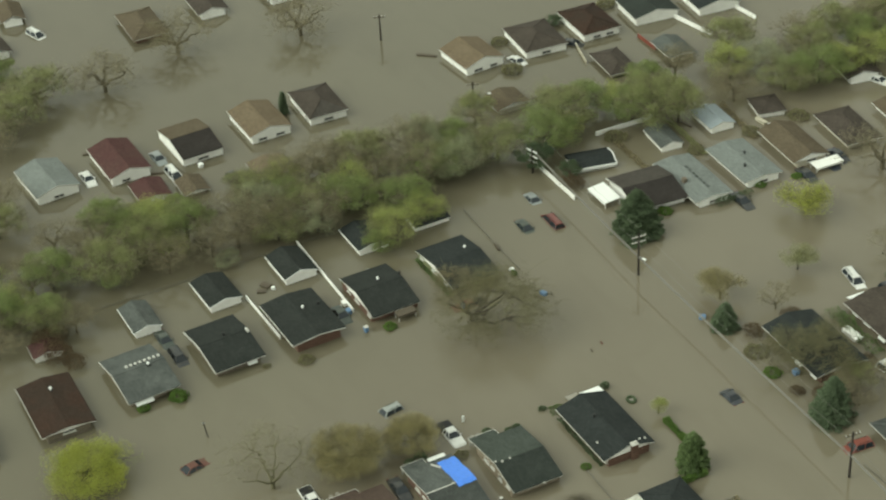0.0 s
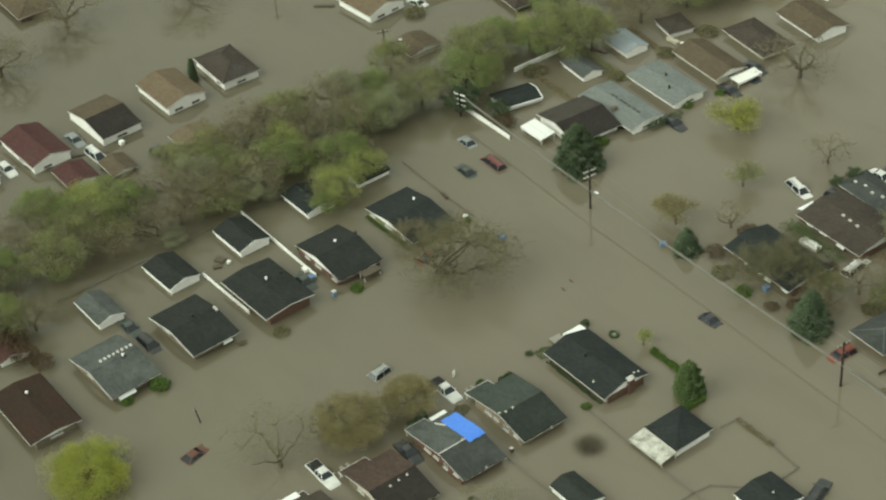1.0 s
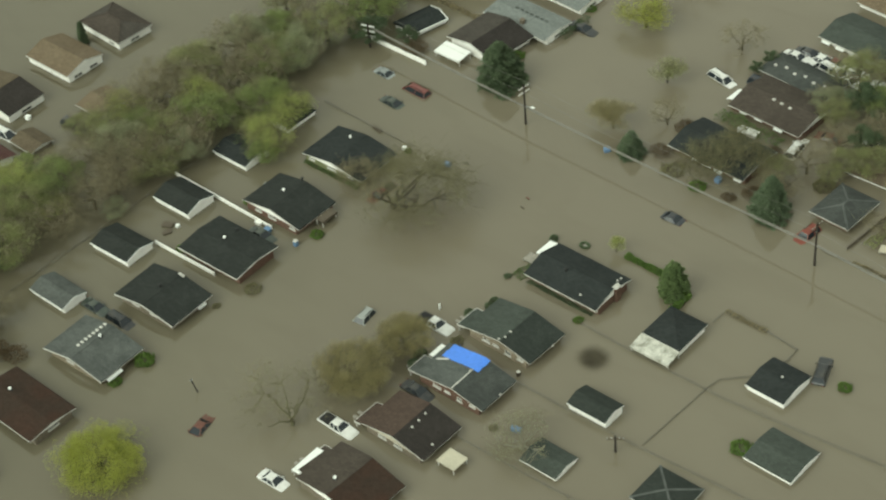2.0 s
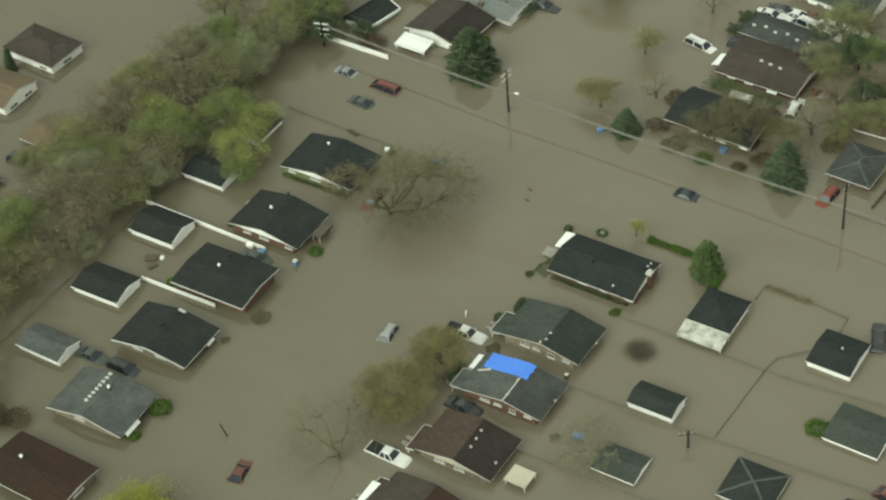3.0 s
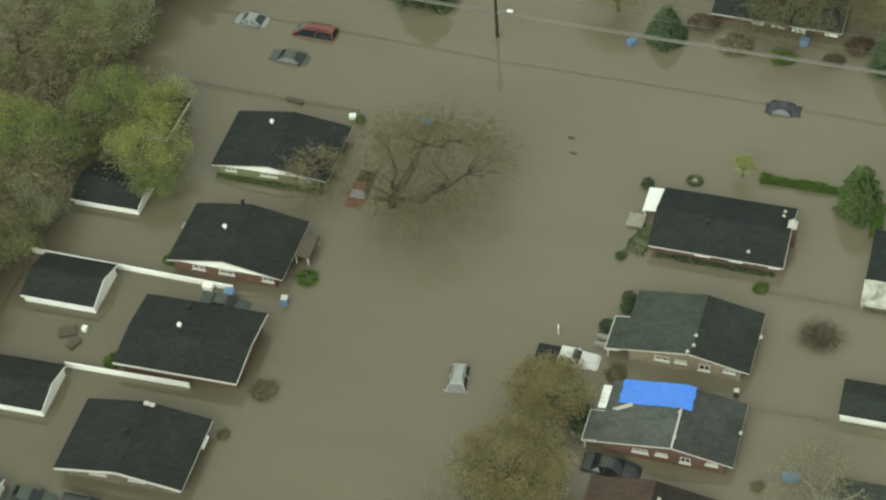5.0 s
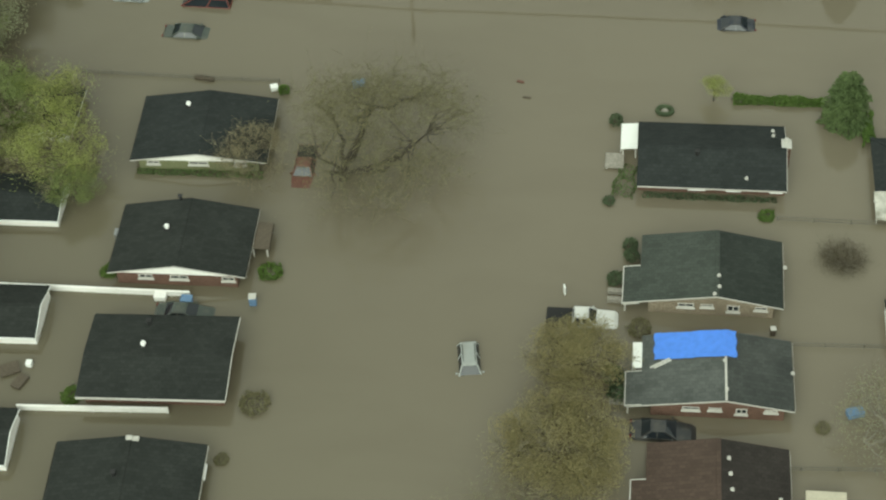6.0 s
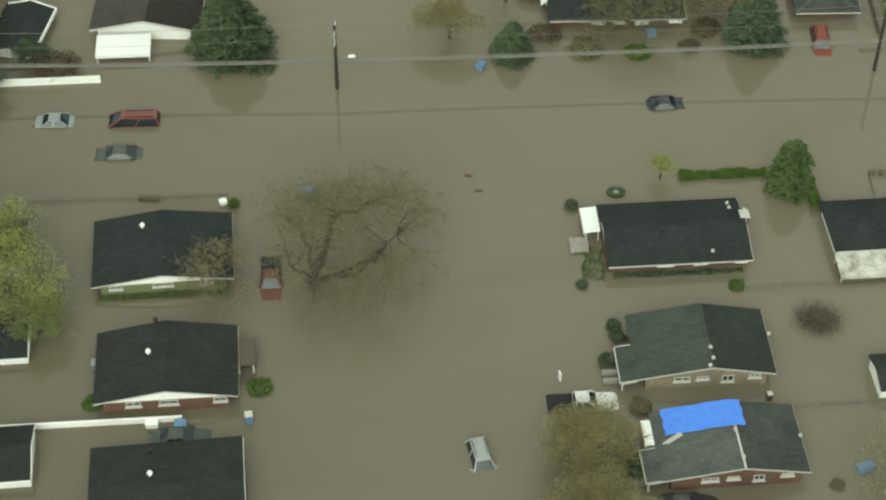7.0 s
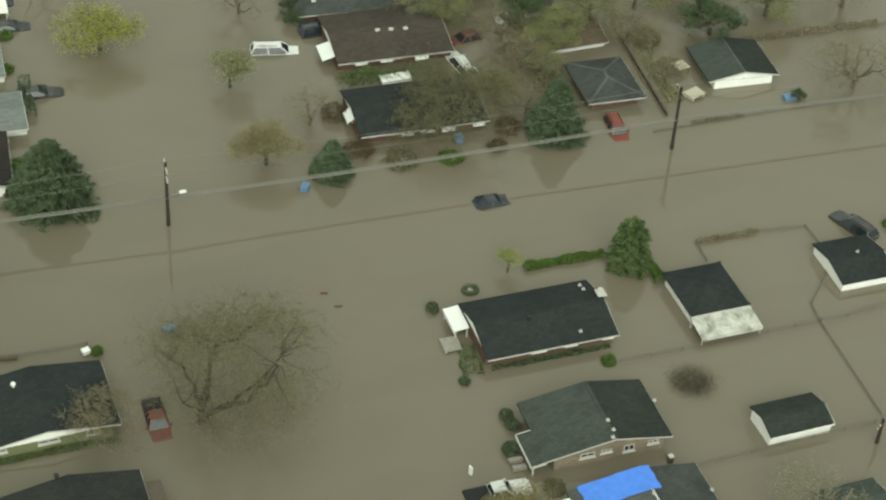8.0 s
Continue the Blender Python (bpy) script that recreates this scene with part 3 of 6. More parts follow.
# ---- plants ----
def limb(V, F, p0, p1, r0, r1, sides=5):
    q = (p1 - p0).to_track_quat("Z", "Y").to_matrix()
    n = len(V)
    for p, r in ((p0, r0), (p1, r1)):
        for k in range(sides):
            a = 2 * math.pi * k / sides
            V.append(tuple(p + q @ Vector((r * math.cos(a), r * math.sin(a), 0))))
    for k in range(sides):
        j = (k + 1) % sides
        F.append((n + k, n + j, n + sides + j, n + sides + k))


def leaf(V, F, p, size, rnd, flat=0.0):
    u = Vector((rnd.gauss(0, 1), rnd.gauss(0, 1), rnd.gauss(0, 1) * (1 - flat))).normalized()
    v = u.cross(Vector((rnd.gauss(0, 1), rnd.gauss(0, 1), rnd.gauss(0, 1)))).normalized()
    u, v = u * size * rnd.uniform(0.6, 1.2), v * size * rnd.uniform(0.35, 0.8)
    n = len(V)
    V.extend((tuple(p - u), tuple(p + v * 0.8), tuple(p + u), tuple(p - v)))
    F.append((n, n + 1, n + 2, n + 3))


def broadleaf(seed, height, radius, leaves, size, leaf_mat, wood_mat, label, fork=0.28, twigs=900, thick=0.22, lean=(0, 0), spread=0.55, round_top=1.0, category="tree", clump=0.55, bark=BARK, lumps=0, climb=1.0, low=-0.75, puff=1.0):
    """A tree: trunk, limbs and twigs grown level by level, with leaves in clumps about the twig ends."""
    rnd = random.Random(seed)
    base = thing("tree", pose(0, 0, 0), label, category)
    V, F, TV, TF, LV, LF = [], [], [], [], [], []
    foot, knee = Vector((0, 0, -1.2)), Vector((lean[0] * 0.3, lean[1] * 0.3, height * fork))
    limb(V, F, foot, knee, thick * 1.25, thick * 0.85, 8)
    tips, level = [], [(knee, Vector((lean[0] * 0.1, lean[1] * 0.1, 1)).normalized(), thick * 0.85, 0)]
    reach = height * (1 - fork)
    while level:
        p, way, r, depth = level.pop()
        kids = (6, 4, 3)[depth] if depth < 3 else 0
        if not kids:
            tips.append((p, way))
            continue
        turn0 = rnd.uniform(0, 6.28)
        for k in range(kids):
            a = turn0 + 2 * math.pi * k / kids + rnd.uniform(-0.5, 0.5)
            out = Vector((math.cos(a), math.sin(a), rnd.uniform(0.2, 1.1) if depth else rnd.uniform(0.25, 1.3)))
            d = (way * (0.45 if depth else 0.25) + out * (0.55 + spread * 0.5)).normalized()
            if depth == 0 and k == 0:
                d = (Vector((rnd.uniform(-0.3, 0.3), rnd.uniform(-0.3, 0.3), 1))).normalized()
            length = (0.5, 0.34, 0.24)[depth] * rnd.uniform(0.75, 1.2)
            flat = radius * length
            e = p + Vector((d.x * flat * 1.25, d.y * flat * 1.25, d.z * reach * length * 0.72 * climb))
            ox, oy = lean[0] * 0.4, lean[1] * 0.4
            h = math.hypot(e.x - ox, e.y - oy)
            if h > radius:
                e.x, e.y = ox + (e.x - ox) * radius / h, oy + (e.y - oy) * radius / h
            e.z = min(e.z, height * (1 - 0.35 * round_top * min(1, h / radius) ** 2) * rnd.uniform(0.92, 1.0))
            mid = p.lerp(e, 0.5) + Vector((rnd.uniform(-1, 1), rnd.uniform(-1, 1), rnd.uniform(-0.3, 0.8))) * flat * 0.12
            limb(V, F, p, mid, r * 0.75, r * 0.55, 5)
            limb(V, F, mid, e, r * 0.55, r * 0.36, 5)
            level.append((e, (e - mid).normalized(), r * 0.45, depth + 1))
            if depth > 0:
                level.append((mid, d, r * 0.3, 3))
    for k in range(twigs):
        p, way = rnd.choice(tips)
        d = (way + Vector((rnd.gauss(0, 0.7), rnd.gauss(0, 0.7), rnd.gauss(0.15, 0.5)))).normalized()
        s = radius * rnd.uniform(0.08, 0.24)
        a, e = p + d * s * rnd.uniform(0, 0.3), p + d * s
        side = d.cross(Vector((rnd.gauss(0, 1), rnd.gauss(0, 1), rnd.gauss(0, 1)))).normalized() * 0.024
        n = len(TV)
        TV.extend((tuple(a - side), tuple(a + side), tuple(e + side * 0.4), tuple(e - side * 0.4)))
        TF.append((n, n + 1, n + 2, n + 3))
    heart, cores = Vector((lean[0] * 0.4, lean[1] * 0.4, height * 0.56)), []
    for k in range(lumps):
        u = rnd.uniform(low, 1)
        t, s, cc = rnd.uniform(0, 6.28), rnd.uniform(0.5, 0.92), math.sqrt(1 - u * u)
        cores.append((heart + Vector((math.cos(t) * cc * radius * s, math.sin(t) * cc * radius * s, u * height * 0.42 * s)), rnd.uniform(0.09, 0.17) * puff))
    for k in range(leaves):
        if cores and rnd.random() < 0.85:
            p, wide = rnd.choice(cores)
            q = Vector((rnd.gauss(0, 1), rnd.gauss(0, 1), rnd.gauss(0.2, 0.6)))
            leaf(LV, LF, p + q * min(1, 1.7 / q.length) * radius * wide, size, rnd, 0.3)
            continue
        p, way = rnd.choice(tips)
        q = Vector((rnd.gauss(0, 1), rnd.gauss(0, 1), rnd.gauss(0, 0.7)))
        q = p + q * min(1, 1.6 / q.length) * radius * 0.16 * clump / 0.55
        leaf(LV, LF, q, size, rnd, 0.3)
    raw_part("trunk", V, F, bark, base, "grey-brown trunk and limbs")
    if twigs:
        raw_part("twig_crown", TV, TF, wood_mat, base, "fine bare twigs", kind="stuff")
    if leaves:
        raw_part("crown", LV, LF, leaf_mat, base, kind="stuff")
    return base


def bare_tree(seed, height, radius, buds, size, bud_mat, wood_mat, label, bark=DARK_BARK, lean=(0, 0), thick=0.26, fork=0.16, orders=(6, 60, 420, 3600), fine=0.012, hang=0.25, lobed=34, category="tree"):
    """A leafless spreading tree. Each order of branches grows from the nearest wood of the orders before it to points strewn through the crown, down to a mist of twigs with tiny buds."""
    rnd = random.Random(seed)
    base = thing("tree", pose(0, 0, 0), label, category)
    V, F, TV, TF, LV, LF = [], [], [], [], [], []
    knee = Vector((lean[0] * 0.08, lean[1] * 0.08, height * fork))
    limb(V, F, Vector((0, 0, -1.2)), knee, thick * 1.2, thick * 0.9, 8)

    def strewn(high):
        a, u = rnd.uniform(0, 6.28), rnd.uniform(0.02, 1) ** 0.6 * high
        top = height * math.sqrt(max(0.0, 1 - 0.8 * u * u))
        z = height * hang + (top - height * hang) * rnd.random() ** 0.55
        return Vector((lean[0] + math.cos(a) * radius * u, lean[1] + math.sin(a) * radius * u, z))

    lobes = [(strewn(0.86), radius * rnd.uniform(0.1, 0.22)) for k in range(lobed)]

    wood, tips = [tuple(knee)], []
    for order, count in enumerate(orders):
        grown = np.array(wood)
        for k in range(count):
            if order == 0:
                a = 2 * math.pi * (k + rnd.uniform(-0.3, 0.3)) / count
                u = radius * rnd.uniform(0.25, 0.85)
                goal = Vector((lean[0] + math.cos(a) * u, lean[1] + math.sin(a) * u, height * rnd.uniform(0.45, 0.8)))
            else:
                goal, wide = rnd.choice(lobes)
                goal = goal + Vector((rnd.gauss(0, 1), rnd.gauss(0, 1), rnd.gauss(0, 0.6))) * wide * (1, 0.5, 0.9, 1.1)[order]
            gap = grown - np.array(goal)
            gap[:, 2] *= 1.3
            root = Vector(grown[int(np.argmin((gap ** 2).sum(1)))])
            way = goal - root
            bend = Vector((rnd.gauss(0, 1), rnd.gauss(0, 1), rnd.gauss(-0.3, 0.8))) * way.length * 0.1
            steps = (6, 4, 3, 2)[order]
            joints = [root + way * (q / steps) + bend * math.sin(3.14 * q / steps) + Vector((rnd.gauss(0, 1), rnd.gauss(0, 1), rnd.gauss(0, 1))) * way.length * 0.03 * (0 < q < steps) for q in range(steps + 1)]
            r = (thick * 0.6, thick * 0.15)[order] if order < 2 else 0
            for q in range(steps):
                if order < 2:
                    limb(V, F, joints[q], joints[q + 1], r * (1 - 0.75 * q / steps), r * (1 - 0.75 * (q + 1) / steps), 5)
                else:
                    d = joints[q + 1] - joints[q]
                    side = d.cross(Vector((rnd.gauss(0, 1), rnd.gauss(0, 1), rnd.gauss(0, 1)))).normalized() * (fine if order > 2 else fine * 1.5)
                    n = len(TV)
                    TV.extend((tuple(joints[q] - side), tuple(joints[q] + side), tuple(joints[q + 1] + side * 0.6), tuple(joints[q + 1] - side * 0.6)))
                    TF.append((n, n + 1, n + 2, n + 3))
            wood.extend(tuple(p) for p in joints[1:])
            if order > 1:
                tips.extend(joints[1:])
    for k in range(buds):
        p = rnd.choice(tips)
        leaf(LV, LF, p + Vector((rnd.gauss(0, 1), rnd.gauss(0, 1), rnd.gauss(0, 1))) * 0.18, size, rnd)
    raw_part("trunk", V, F, bark, base, "dark trunk and limbs")
    raw_part("twig_crown", TV, TF, wood_mat, base, "fine bare twigs", kind="stuff")
    if buds:
        raw_part("crown", LV, LF, bud_mat, base, "sparse mist of buds", kind="stuff")
    return base


def conifer(seed, height, radius, mat, label, boughs=150, leaves=26, narrow=0.9, droop=0.25):
    """A spruce: whorls of drooping boughs, each feathered with needle sprays."""
    rnd = random.Random(seed)
    base = thing("tree", pose(0, 0, 0), label, "spruce tree")
    V, F, LV, LF = [], [], [], []
    limb(V, F, Vector((0, 0, -1.2)), Vector((0, 0, height * 0.97)), radius * 0.06 + 0.06, 0.03, 7)
    for k in range(boughs):
        f = (k + rnd.random()) / boughs
        z = height * (0.03 + 0.95 * f)
        r = radius * (1 - f) ** narrow * rnd.uniform(0.72, 1.08) + 0.15
        a = k * 2.39996 + rnd.uniform(-0.3, 0.3)
        way = Vector((math.cos(a), math.sin(a), -droop * (1 - f) + 0.15))
        root = Vector((0, 0, z))
        tip = root + way * r
        limb(V, F, root, tip, 0.05 * (1 - f) + 0.015, 0.012, 4)
        count = int(leaves * (0.5 + 1.3 * r / radius))
        side = way.cross(Vector((0, 0, 1))).normalized()
        for j in range(count):
            s = rnd.random() ** 0.6
            p = root + way * r * s + side * rnd.gauss(0, 0.16) * r * (1.1 - s * 0.6) + Vector((0, 0, rnd.gauss(-0.03, 0.09)))
            d = (way + side * rnd.uniform(-0.9, 0.9) + Vector((0, 0, rnd.uniform(-0.5, 0.15)))).normalized() * rnd.uniform(0.12, 0.30) * (0.6 + radius / 5)
            n = len(LV)
            wv = d.cross(Vector((rnd.gauss(0, .4), rnd.gauss(0, .4), 1))).normalized() * 0.1 * (0.6 + radius / 5)
            LV.extend((tuple(p - d * 0.5 - wv * 0.5), tuple(p + d), tuple(p - d * 0.5 + wv), tuple(p - d * 0.5 - wv + Vector((0, 0, -0.08)))))
            LF.append((n, n + 1, n + 2))
            LF.append((n, n + 3, n + 1))
    raw_part("trunk", V, F, BARK, base)
    raw_part("crown", LV, LF, mat, base, kind="stuff")
    return base


def shrub(seed, rx, ry, h, mat, label, leaves=420, size=0.13, low=-0.25, name="shrub", category="shrub", hollow=0.55, soft=0.0):
    """A bush: stems and leaves gathered in a lumpy outline."""
    rnd = random.Random(seed)
    base = thing(name, pose(0, 0, 0), label, category)
    V, F, LV, LF = [], [], [], []
    for k in range(9):
        a = 2 * math.pi * k / 9 + rnd.uniform(-0.3, 0.3)
        s = rnd.uniform(0.3, 0.7)
        limb(V, F, Vector((0, 0, -1.0)), Vector((math.cos(a) * rx * s, math.sin(a) * ry * s, h * rnd.uniform(0.5, 0.8))), 0.035, 0.01, 4)
    lumps = [(rnd.uniform(0, 6.28), rnd.uniform(-1, 1), rnd.uniform(0.75, 1.12)) for k in range(14)]
    for k in range(leaves):
        a, u = rnd.uniform(0, 6.28), rnd.uniform(-0.4, 1)
        lump = min(lumps, key=lambda q: abs(math.atan2(math.sin(a - q[0]), math.cos(a - q[0]))) + abs(u - q[1]))[2]
        s = (hollow + (1 - hollow) * rnd.random() ** 0.5) * lump
        if soft:
            s = math.sqrt(rnd.random()) * min(1.5, max(0.1, rnd.gauss(soft, 0.22)))
        c = 1.0 if soft else math.sqrt(max(0, 1 - u * u))
        p = Vector((math.cos(a) * c * rx * s, math.sin(a) * c * ry * s, low + (h - low) * 0.5 + u * s * (h - low) * 0.5))
        leaf(LV, LF, p, size, rnd)
    raw_part("stem", V, F, BARK, base)
    raw_part("foliage", LV, LF, mat, base, kind="stuff")
    return base


def hedge(seed, a, b, wide, high, mat, label, per_metre=420):
    rnd = random.Random(seed)
    a, b = Vector((*a, 0)), Vector((*b, 0))
    length = (b - a).length
    base = thing("hedge", Matrix.Translation(a) @ Matrix.Rotation(math.atan2(b.y - a.y, b.x - a.x), 4, "Z"), label, "hedge")
    V, F, LV, LF = [], [], [], []
    for k in range(int(length / 0.4)):
        limb(V, F, Vector((k * 0.4, 0, -1)), Vector((k * 0.4 + rnd.uniform(-0.2, 0.2), rnd.uniform(-0.3, 0.3) * wide, high * 0.8)), 0.03, 0.01, 4)
    for k in range(int(length * per_metre)):
        s = rnd.uniform(0, length)
        swell = 1 + 0.16 * math.sin(s * 1.7 + seed) + 0.1 * math.sin(s * 4.1)
        face = rnd.random()
        if face < 0.5:
            p = Vector((s, rnd.uniform(-0.5, 0.5) * wide * swell, high * swell * rnd.uniform(0.85, 1.02)))
        else:
            p = Vector((s, (0.5 if face < 0.75 else -0.5) * wide * swell * rnd.uniform(0.85, 1.05), rnd.uniform(-0.1, high * swell)))
        leaf(LV, LF, p, 0.12, rnd)
    raw_part("stem", V, F, BARK, base)
    raw_part("foliage", LV, LF, mat, base, kind="stuff")
    return base


def put(proto, x, y, s=1.0, turn=0.0, sz=None, z=0.0):
    """One more plant like proto."""
    return copy_thing(proto, Matrix.Translation((x, y, z)) @ Matrix.Rotation(radians(turn), 4, "Z") @ Matrix.Diagonal((s, s, sz or s, 1)))


def place(ob, x, y, turn=0.0):
    ob.matrix_basis = pose(x, y, 0, 0, 0, turn)
    return ob


# ---- fences and poles ----
def wire_fence(points, label, high=0.42, step=2.4, mat=WIRE):
    base = thing("fence", pose(*points[0], 0), label, "fence")
    o = Vector((*points[0], 0))
    for p, q in zip(points, points[1:]):
        a, b = Vector((*p, 0)) - o, Vector((*q, 0)) - o
        n = max(1, round((b - a).length / step))
        for k in range(n + 1):
            c = a.lerp(b, k / n)
            part("post", tubed((c.x, c.y, -1.2), (c.x, c.y, high + 0.05), 0.035, 0.03, 6), mat, base)
        part("top_rail", railed((a.x, a.y, high), (b.x, b.y, high), 0.035, 0.035), mat, base)
        part("mesh_wire", railed((a.x, a.y, high / 2 - 0.06), (b.x, b.y, high / 2 - 0.06), 0.025, 0.05), mat, base)
    return base


def panel_fence(a, b, label, high=0.45, step=2.4, mat=WHITE):
    base = thing("fence", pose(*a, 0), label, "fence")
    d = Vector((b[0] - a[0], b[1] - a[1], 0))
    n = max(1, round(d.length / step))
    ang = math.degrees(math.atan2(d.y, d.x))
    for k in range(n + 1):
        c = d * (k / n)
        part("post", boxed(c.x, c.y, (high - 1.2) / 2 + 0.05, 0.12, 0.12, high + 1.3, ang), mat, base)
    for k in range(n):
        p, q = d * (k / n), d * ((k + 1) / n)
        c = (p + q) / 2
        bm = boxed(c.x, c.y, (high - 1.0) / 2, (q - p).length - 0.12, 0.05, high + 1.0, ang)
        part("panel", bm, mat, base)
        part("top_rail", boxed(c.x, c.y, high + 0.03, (q - p).length - 0.12, 0.16, 0.06, ang), mat, base)
    return base


def utility_pole(x, y, high, label, arm=90.0, lamp=None, lean=0.0, arms=1, arm_mat=OLD_WOOD):
    base = thing("utility_pole", pose(x, y, 0, lean, 0, 0), label, "utility pole")
    part("pole", tubed((0, 0, -1.3), (0, 0, high), 0.17, 0.11, 10), POLE_WOOD, base)
    ca, sa = math.cos(radians(arm)), math.sin(radians(arm))
    for k in range(arms):
        z = high - 0.45 - 0.8 * k
        part("crossarm", railed((-0.95 * ca, -0.95 * sa, z), (0.95 * ca, 0.95 * sa, z), 0.1, 0.12), arm_mat, base)
        for s in (-0.85, -0.4, 0.4, 0.85):
            bm = tubed((s * ca, s * sa, z + 0.05), (s * ca, s * sa, z + 0.24), 0.05, 0.035, 6)
            part("insulator", bm, TRIM, base)
    if lamp:
        lx, ly = lamp
        part("lamp_arm", railed((0, 0, high * 0.46), (lx, ly, high * 0.5), 0.06, 0.06), STEEL, base)
        part("street_light", boxed(lx, ly, high * 0.5, 0.55, 0.3, 0.16, math.degrees(math.atan2(ly, lx)), bevel=0.06), BRIGHT, base, "white street light head")
    return base


def cables(points, label, sags, sag=0.5, thick=0.035):
    """Wires strung from pole to pole, sagging between them."""
    base = thing("power_cable", pose(0, 0, 0), label, "cable")
    for dz, dy in sags:
        cu = bpy.data.curves.new("wire", "CURVE")
        cu.dimensions, cu.bevel_depth, cu.bevel_resolution = "3D", thick, 1
        pts = []
        for p, q in zip(points, points[1:]):
            for k in range(12):
                f = k / 12
                pts.append(Vector(p).lerp(Vector(q), f) + Vector((0, dy, dz - 4 * sag * f * (1 - f))))
        pts.append(Vector(points[-1]) + Vector((0, dy, dz)))
        sp = cu.splines.new("POLY")
        sp.points.add(len(pts) - 1)
        for s, p in zip(sp.points, pts):
            s.co = (*p, 1)
        cu.materials.append(CABLE)
        ob = new("wire", cu)
        ob.parent = base
    return base


# ---- the flooded ground ----
def sheet(name, size, z, mat, label, cuts=1):
    bm = bmesh.new()
    bmesh.ops.create_grid(bm, x_segments=cuts, y_segments=cuts, size=size)
    me = bpy.data.meshes.new(name)
    bm.to_mesh(me)
    bm.free()
    me.materials.append(mat)
    ob = new(name, me)
    ob.location.z = z
    return tagged(ob, label, "ground", kind="structure")


tagged(sheet("water", 2500, 0.0, WATER, "still muddy brown flood water over the streets and yards", 8), category="water")
sheet("ground", 2500, -1.3, SOIL, "drowned soil, lawns and streets under the flood")

# ---- houses along the west side of the street ----
house(-18.51, 22.27, 4.44, 9.99, 6.76, "y", SLATE, OLIVE_SIDING, "low olive-sided house with blue-black shingles and a white gable", eave=1.01, rise=0.74,
      vents=(("cap", -1.42, 1.82),), wins=(("s", 0.5, 1.44, 0.58, 0.91), ("s", 0.85, 0.9, 0.58, 0.91), ("s", 0.12, 0.9, 0.58, 0.91)), group="houses on the west side of the street")
house(-17.31, 11.08, 3.56, 9.59, 6.43, "y", CHARCOAL, RED_BRICK, "low brick house with a charcoal shingle roof and white gable", eave=1.15, rise=0.9,
          vents=(("cap", -1.16, 0.38), ("dark", -0.71, 3.17)), wins=(("s", 0.24, 0.99, 0.61, 1.01), ("s", 0.52, 1.26, 0.61, 1.01), ("s", 0.93, 0.9, 0.61, 1.01)), group="houses on the west side of the street")
house(-16.38, 0.54, 4.88, 9.76, 6.94, "x", CHARCOAL, RED_BRICK, "low brick house with a broad charcoal shingle roof",
      vents=(("cap", -1.05, 0.6), ("dark", -1.07, 2.69)), wins=(("s", 0.22, 1.08, 0.86, 1.24), ("s", 0.5, 1.44, 0.86, 1.24), ("s", 0.82, 1.62, 0.86, 1.24)), rise=0.38, eave=1.4, gable_over=0.3, edge=1.5, group="houses on the west side of the street")
house(-16.08, -9.62, 5.41, 9.62, 6.44, "y", CHARCOAL, GREY_BRICK, "low house with a charcoal shingle roof and box vents",
      vents=(("dark", -0.53, 0.29), ("low", 0.0, 3.05), ("low", 0.42, 3.05)), wins=(("s", 0.3, 1.17, 0.73, 1.09), ("s", 0.65, 1.17, 0.73, 1.09)), awnings=(("e", 0.8, 1.2, 1.0, 0.7),), rise=0.81, eave=1.16, gable_over=0.45, edge=2.0, group="houses on the west side of the street")
house(-15.29, -20.38, 5.8, 9.52, 6.48, "y", WEATHERED, BUFF_BRICK, "low house with a weathered pale grey shingle roof",
                vents=tuple(("low", -0.9, 2.9 - 0.58 * k) for k in range(8)) + (("cap", 0.27, 1.15),), wins=(("s", 0.4, 1.17, 0.67, 1.03), ("e", 0.5, 1.44, 0.67, 1.03)), awnings=(("e", 0.24, 2.2, 1.02, 0.9),), rise=0.97, eave=1.1, gable_over=0.45, edge=1.6,
                group="houses on the west side of the street")
house(-14.22, -30.78, 3.02, 10.42, 6.33, "x", BROWN, GREY_BRICK, "low house with a dark brown shingle roof", vents=(("cap", -2.4, 0.25),), wins=(("e", 0.5, 1.44, 0.68, 1.04),),
      rise=0.4, eave=1.15, group="houses on the west side of the street")
house(-13.0, -42.2, 2.5, 9.3, 6.5, "y", DARK_AND_SHADED_UMBER, GREY_BRICK, "low house with a dark roof at the end of the row", eave=1.0, group="houses on the west side of the street")

# garages behind them
house(-29.97, 14.2, 3.74, 5.93, 4.47, "x", SLATE, WHITE, "white garage with a blue-black roof under a tree", eave=0.81, rise=0.6, over=0.2, edge=1.4, name="garage", category="garage", trim=BRIGHT, group="garages on the west side")
house(-28.46, 3.55, 4.3, 6.16, 4.56, "x", CHARCOAL, WHITE, "white garage with a charcoal shingle roof", eave=0.93, rise=0.75, over=0.2, edge=1.4, name="garage", category="garage", trim=BRIGHT, group="garages on the west side")
house(-27.49, -6.87, 5.3, 6.38, 4.42, "x", CHARCOAL, WHITE, "white garage with a dark shingle roof", eave=0.91, rise=0.6, over=0.2, edge=1.4, name="garage", category="garage", trim=BRIGHT, group="garages on the west side")
house(-26.55, -17.04, 3.7, 5.98, 3.64, "x", WEATHERED, WHITE, "small garage with a weathered grey roof and white gable", eave=0.86, rise=0.6, over=0.2, edge=1.4, name="garage", category="garage", trim=BRIGHT, group="garages on the west side")
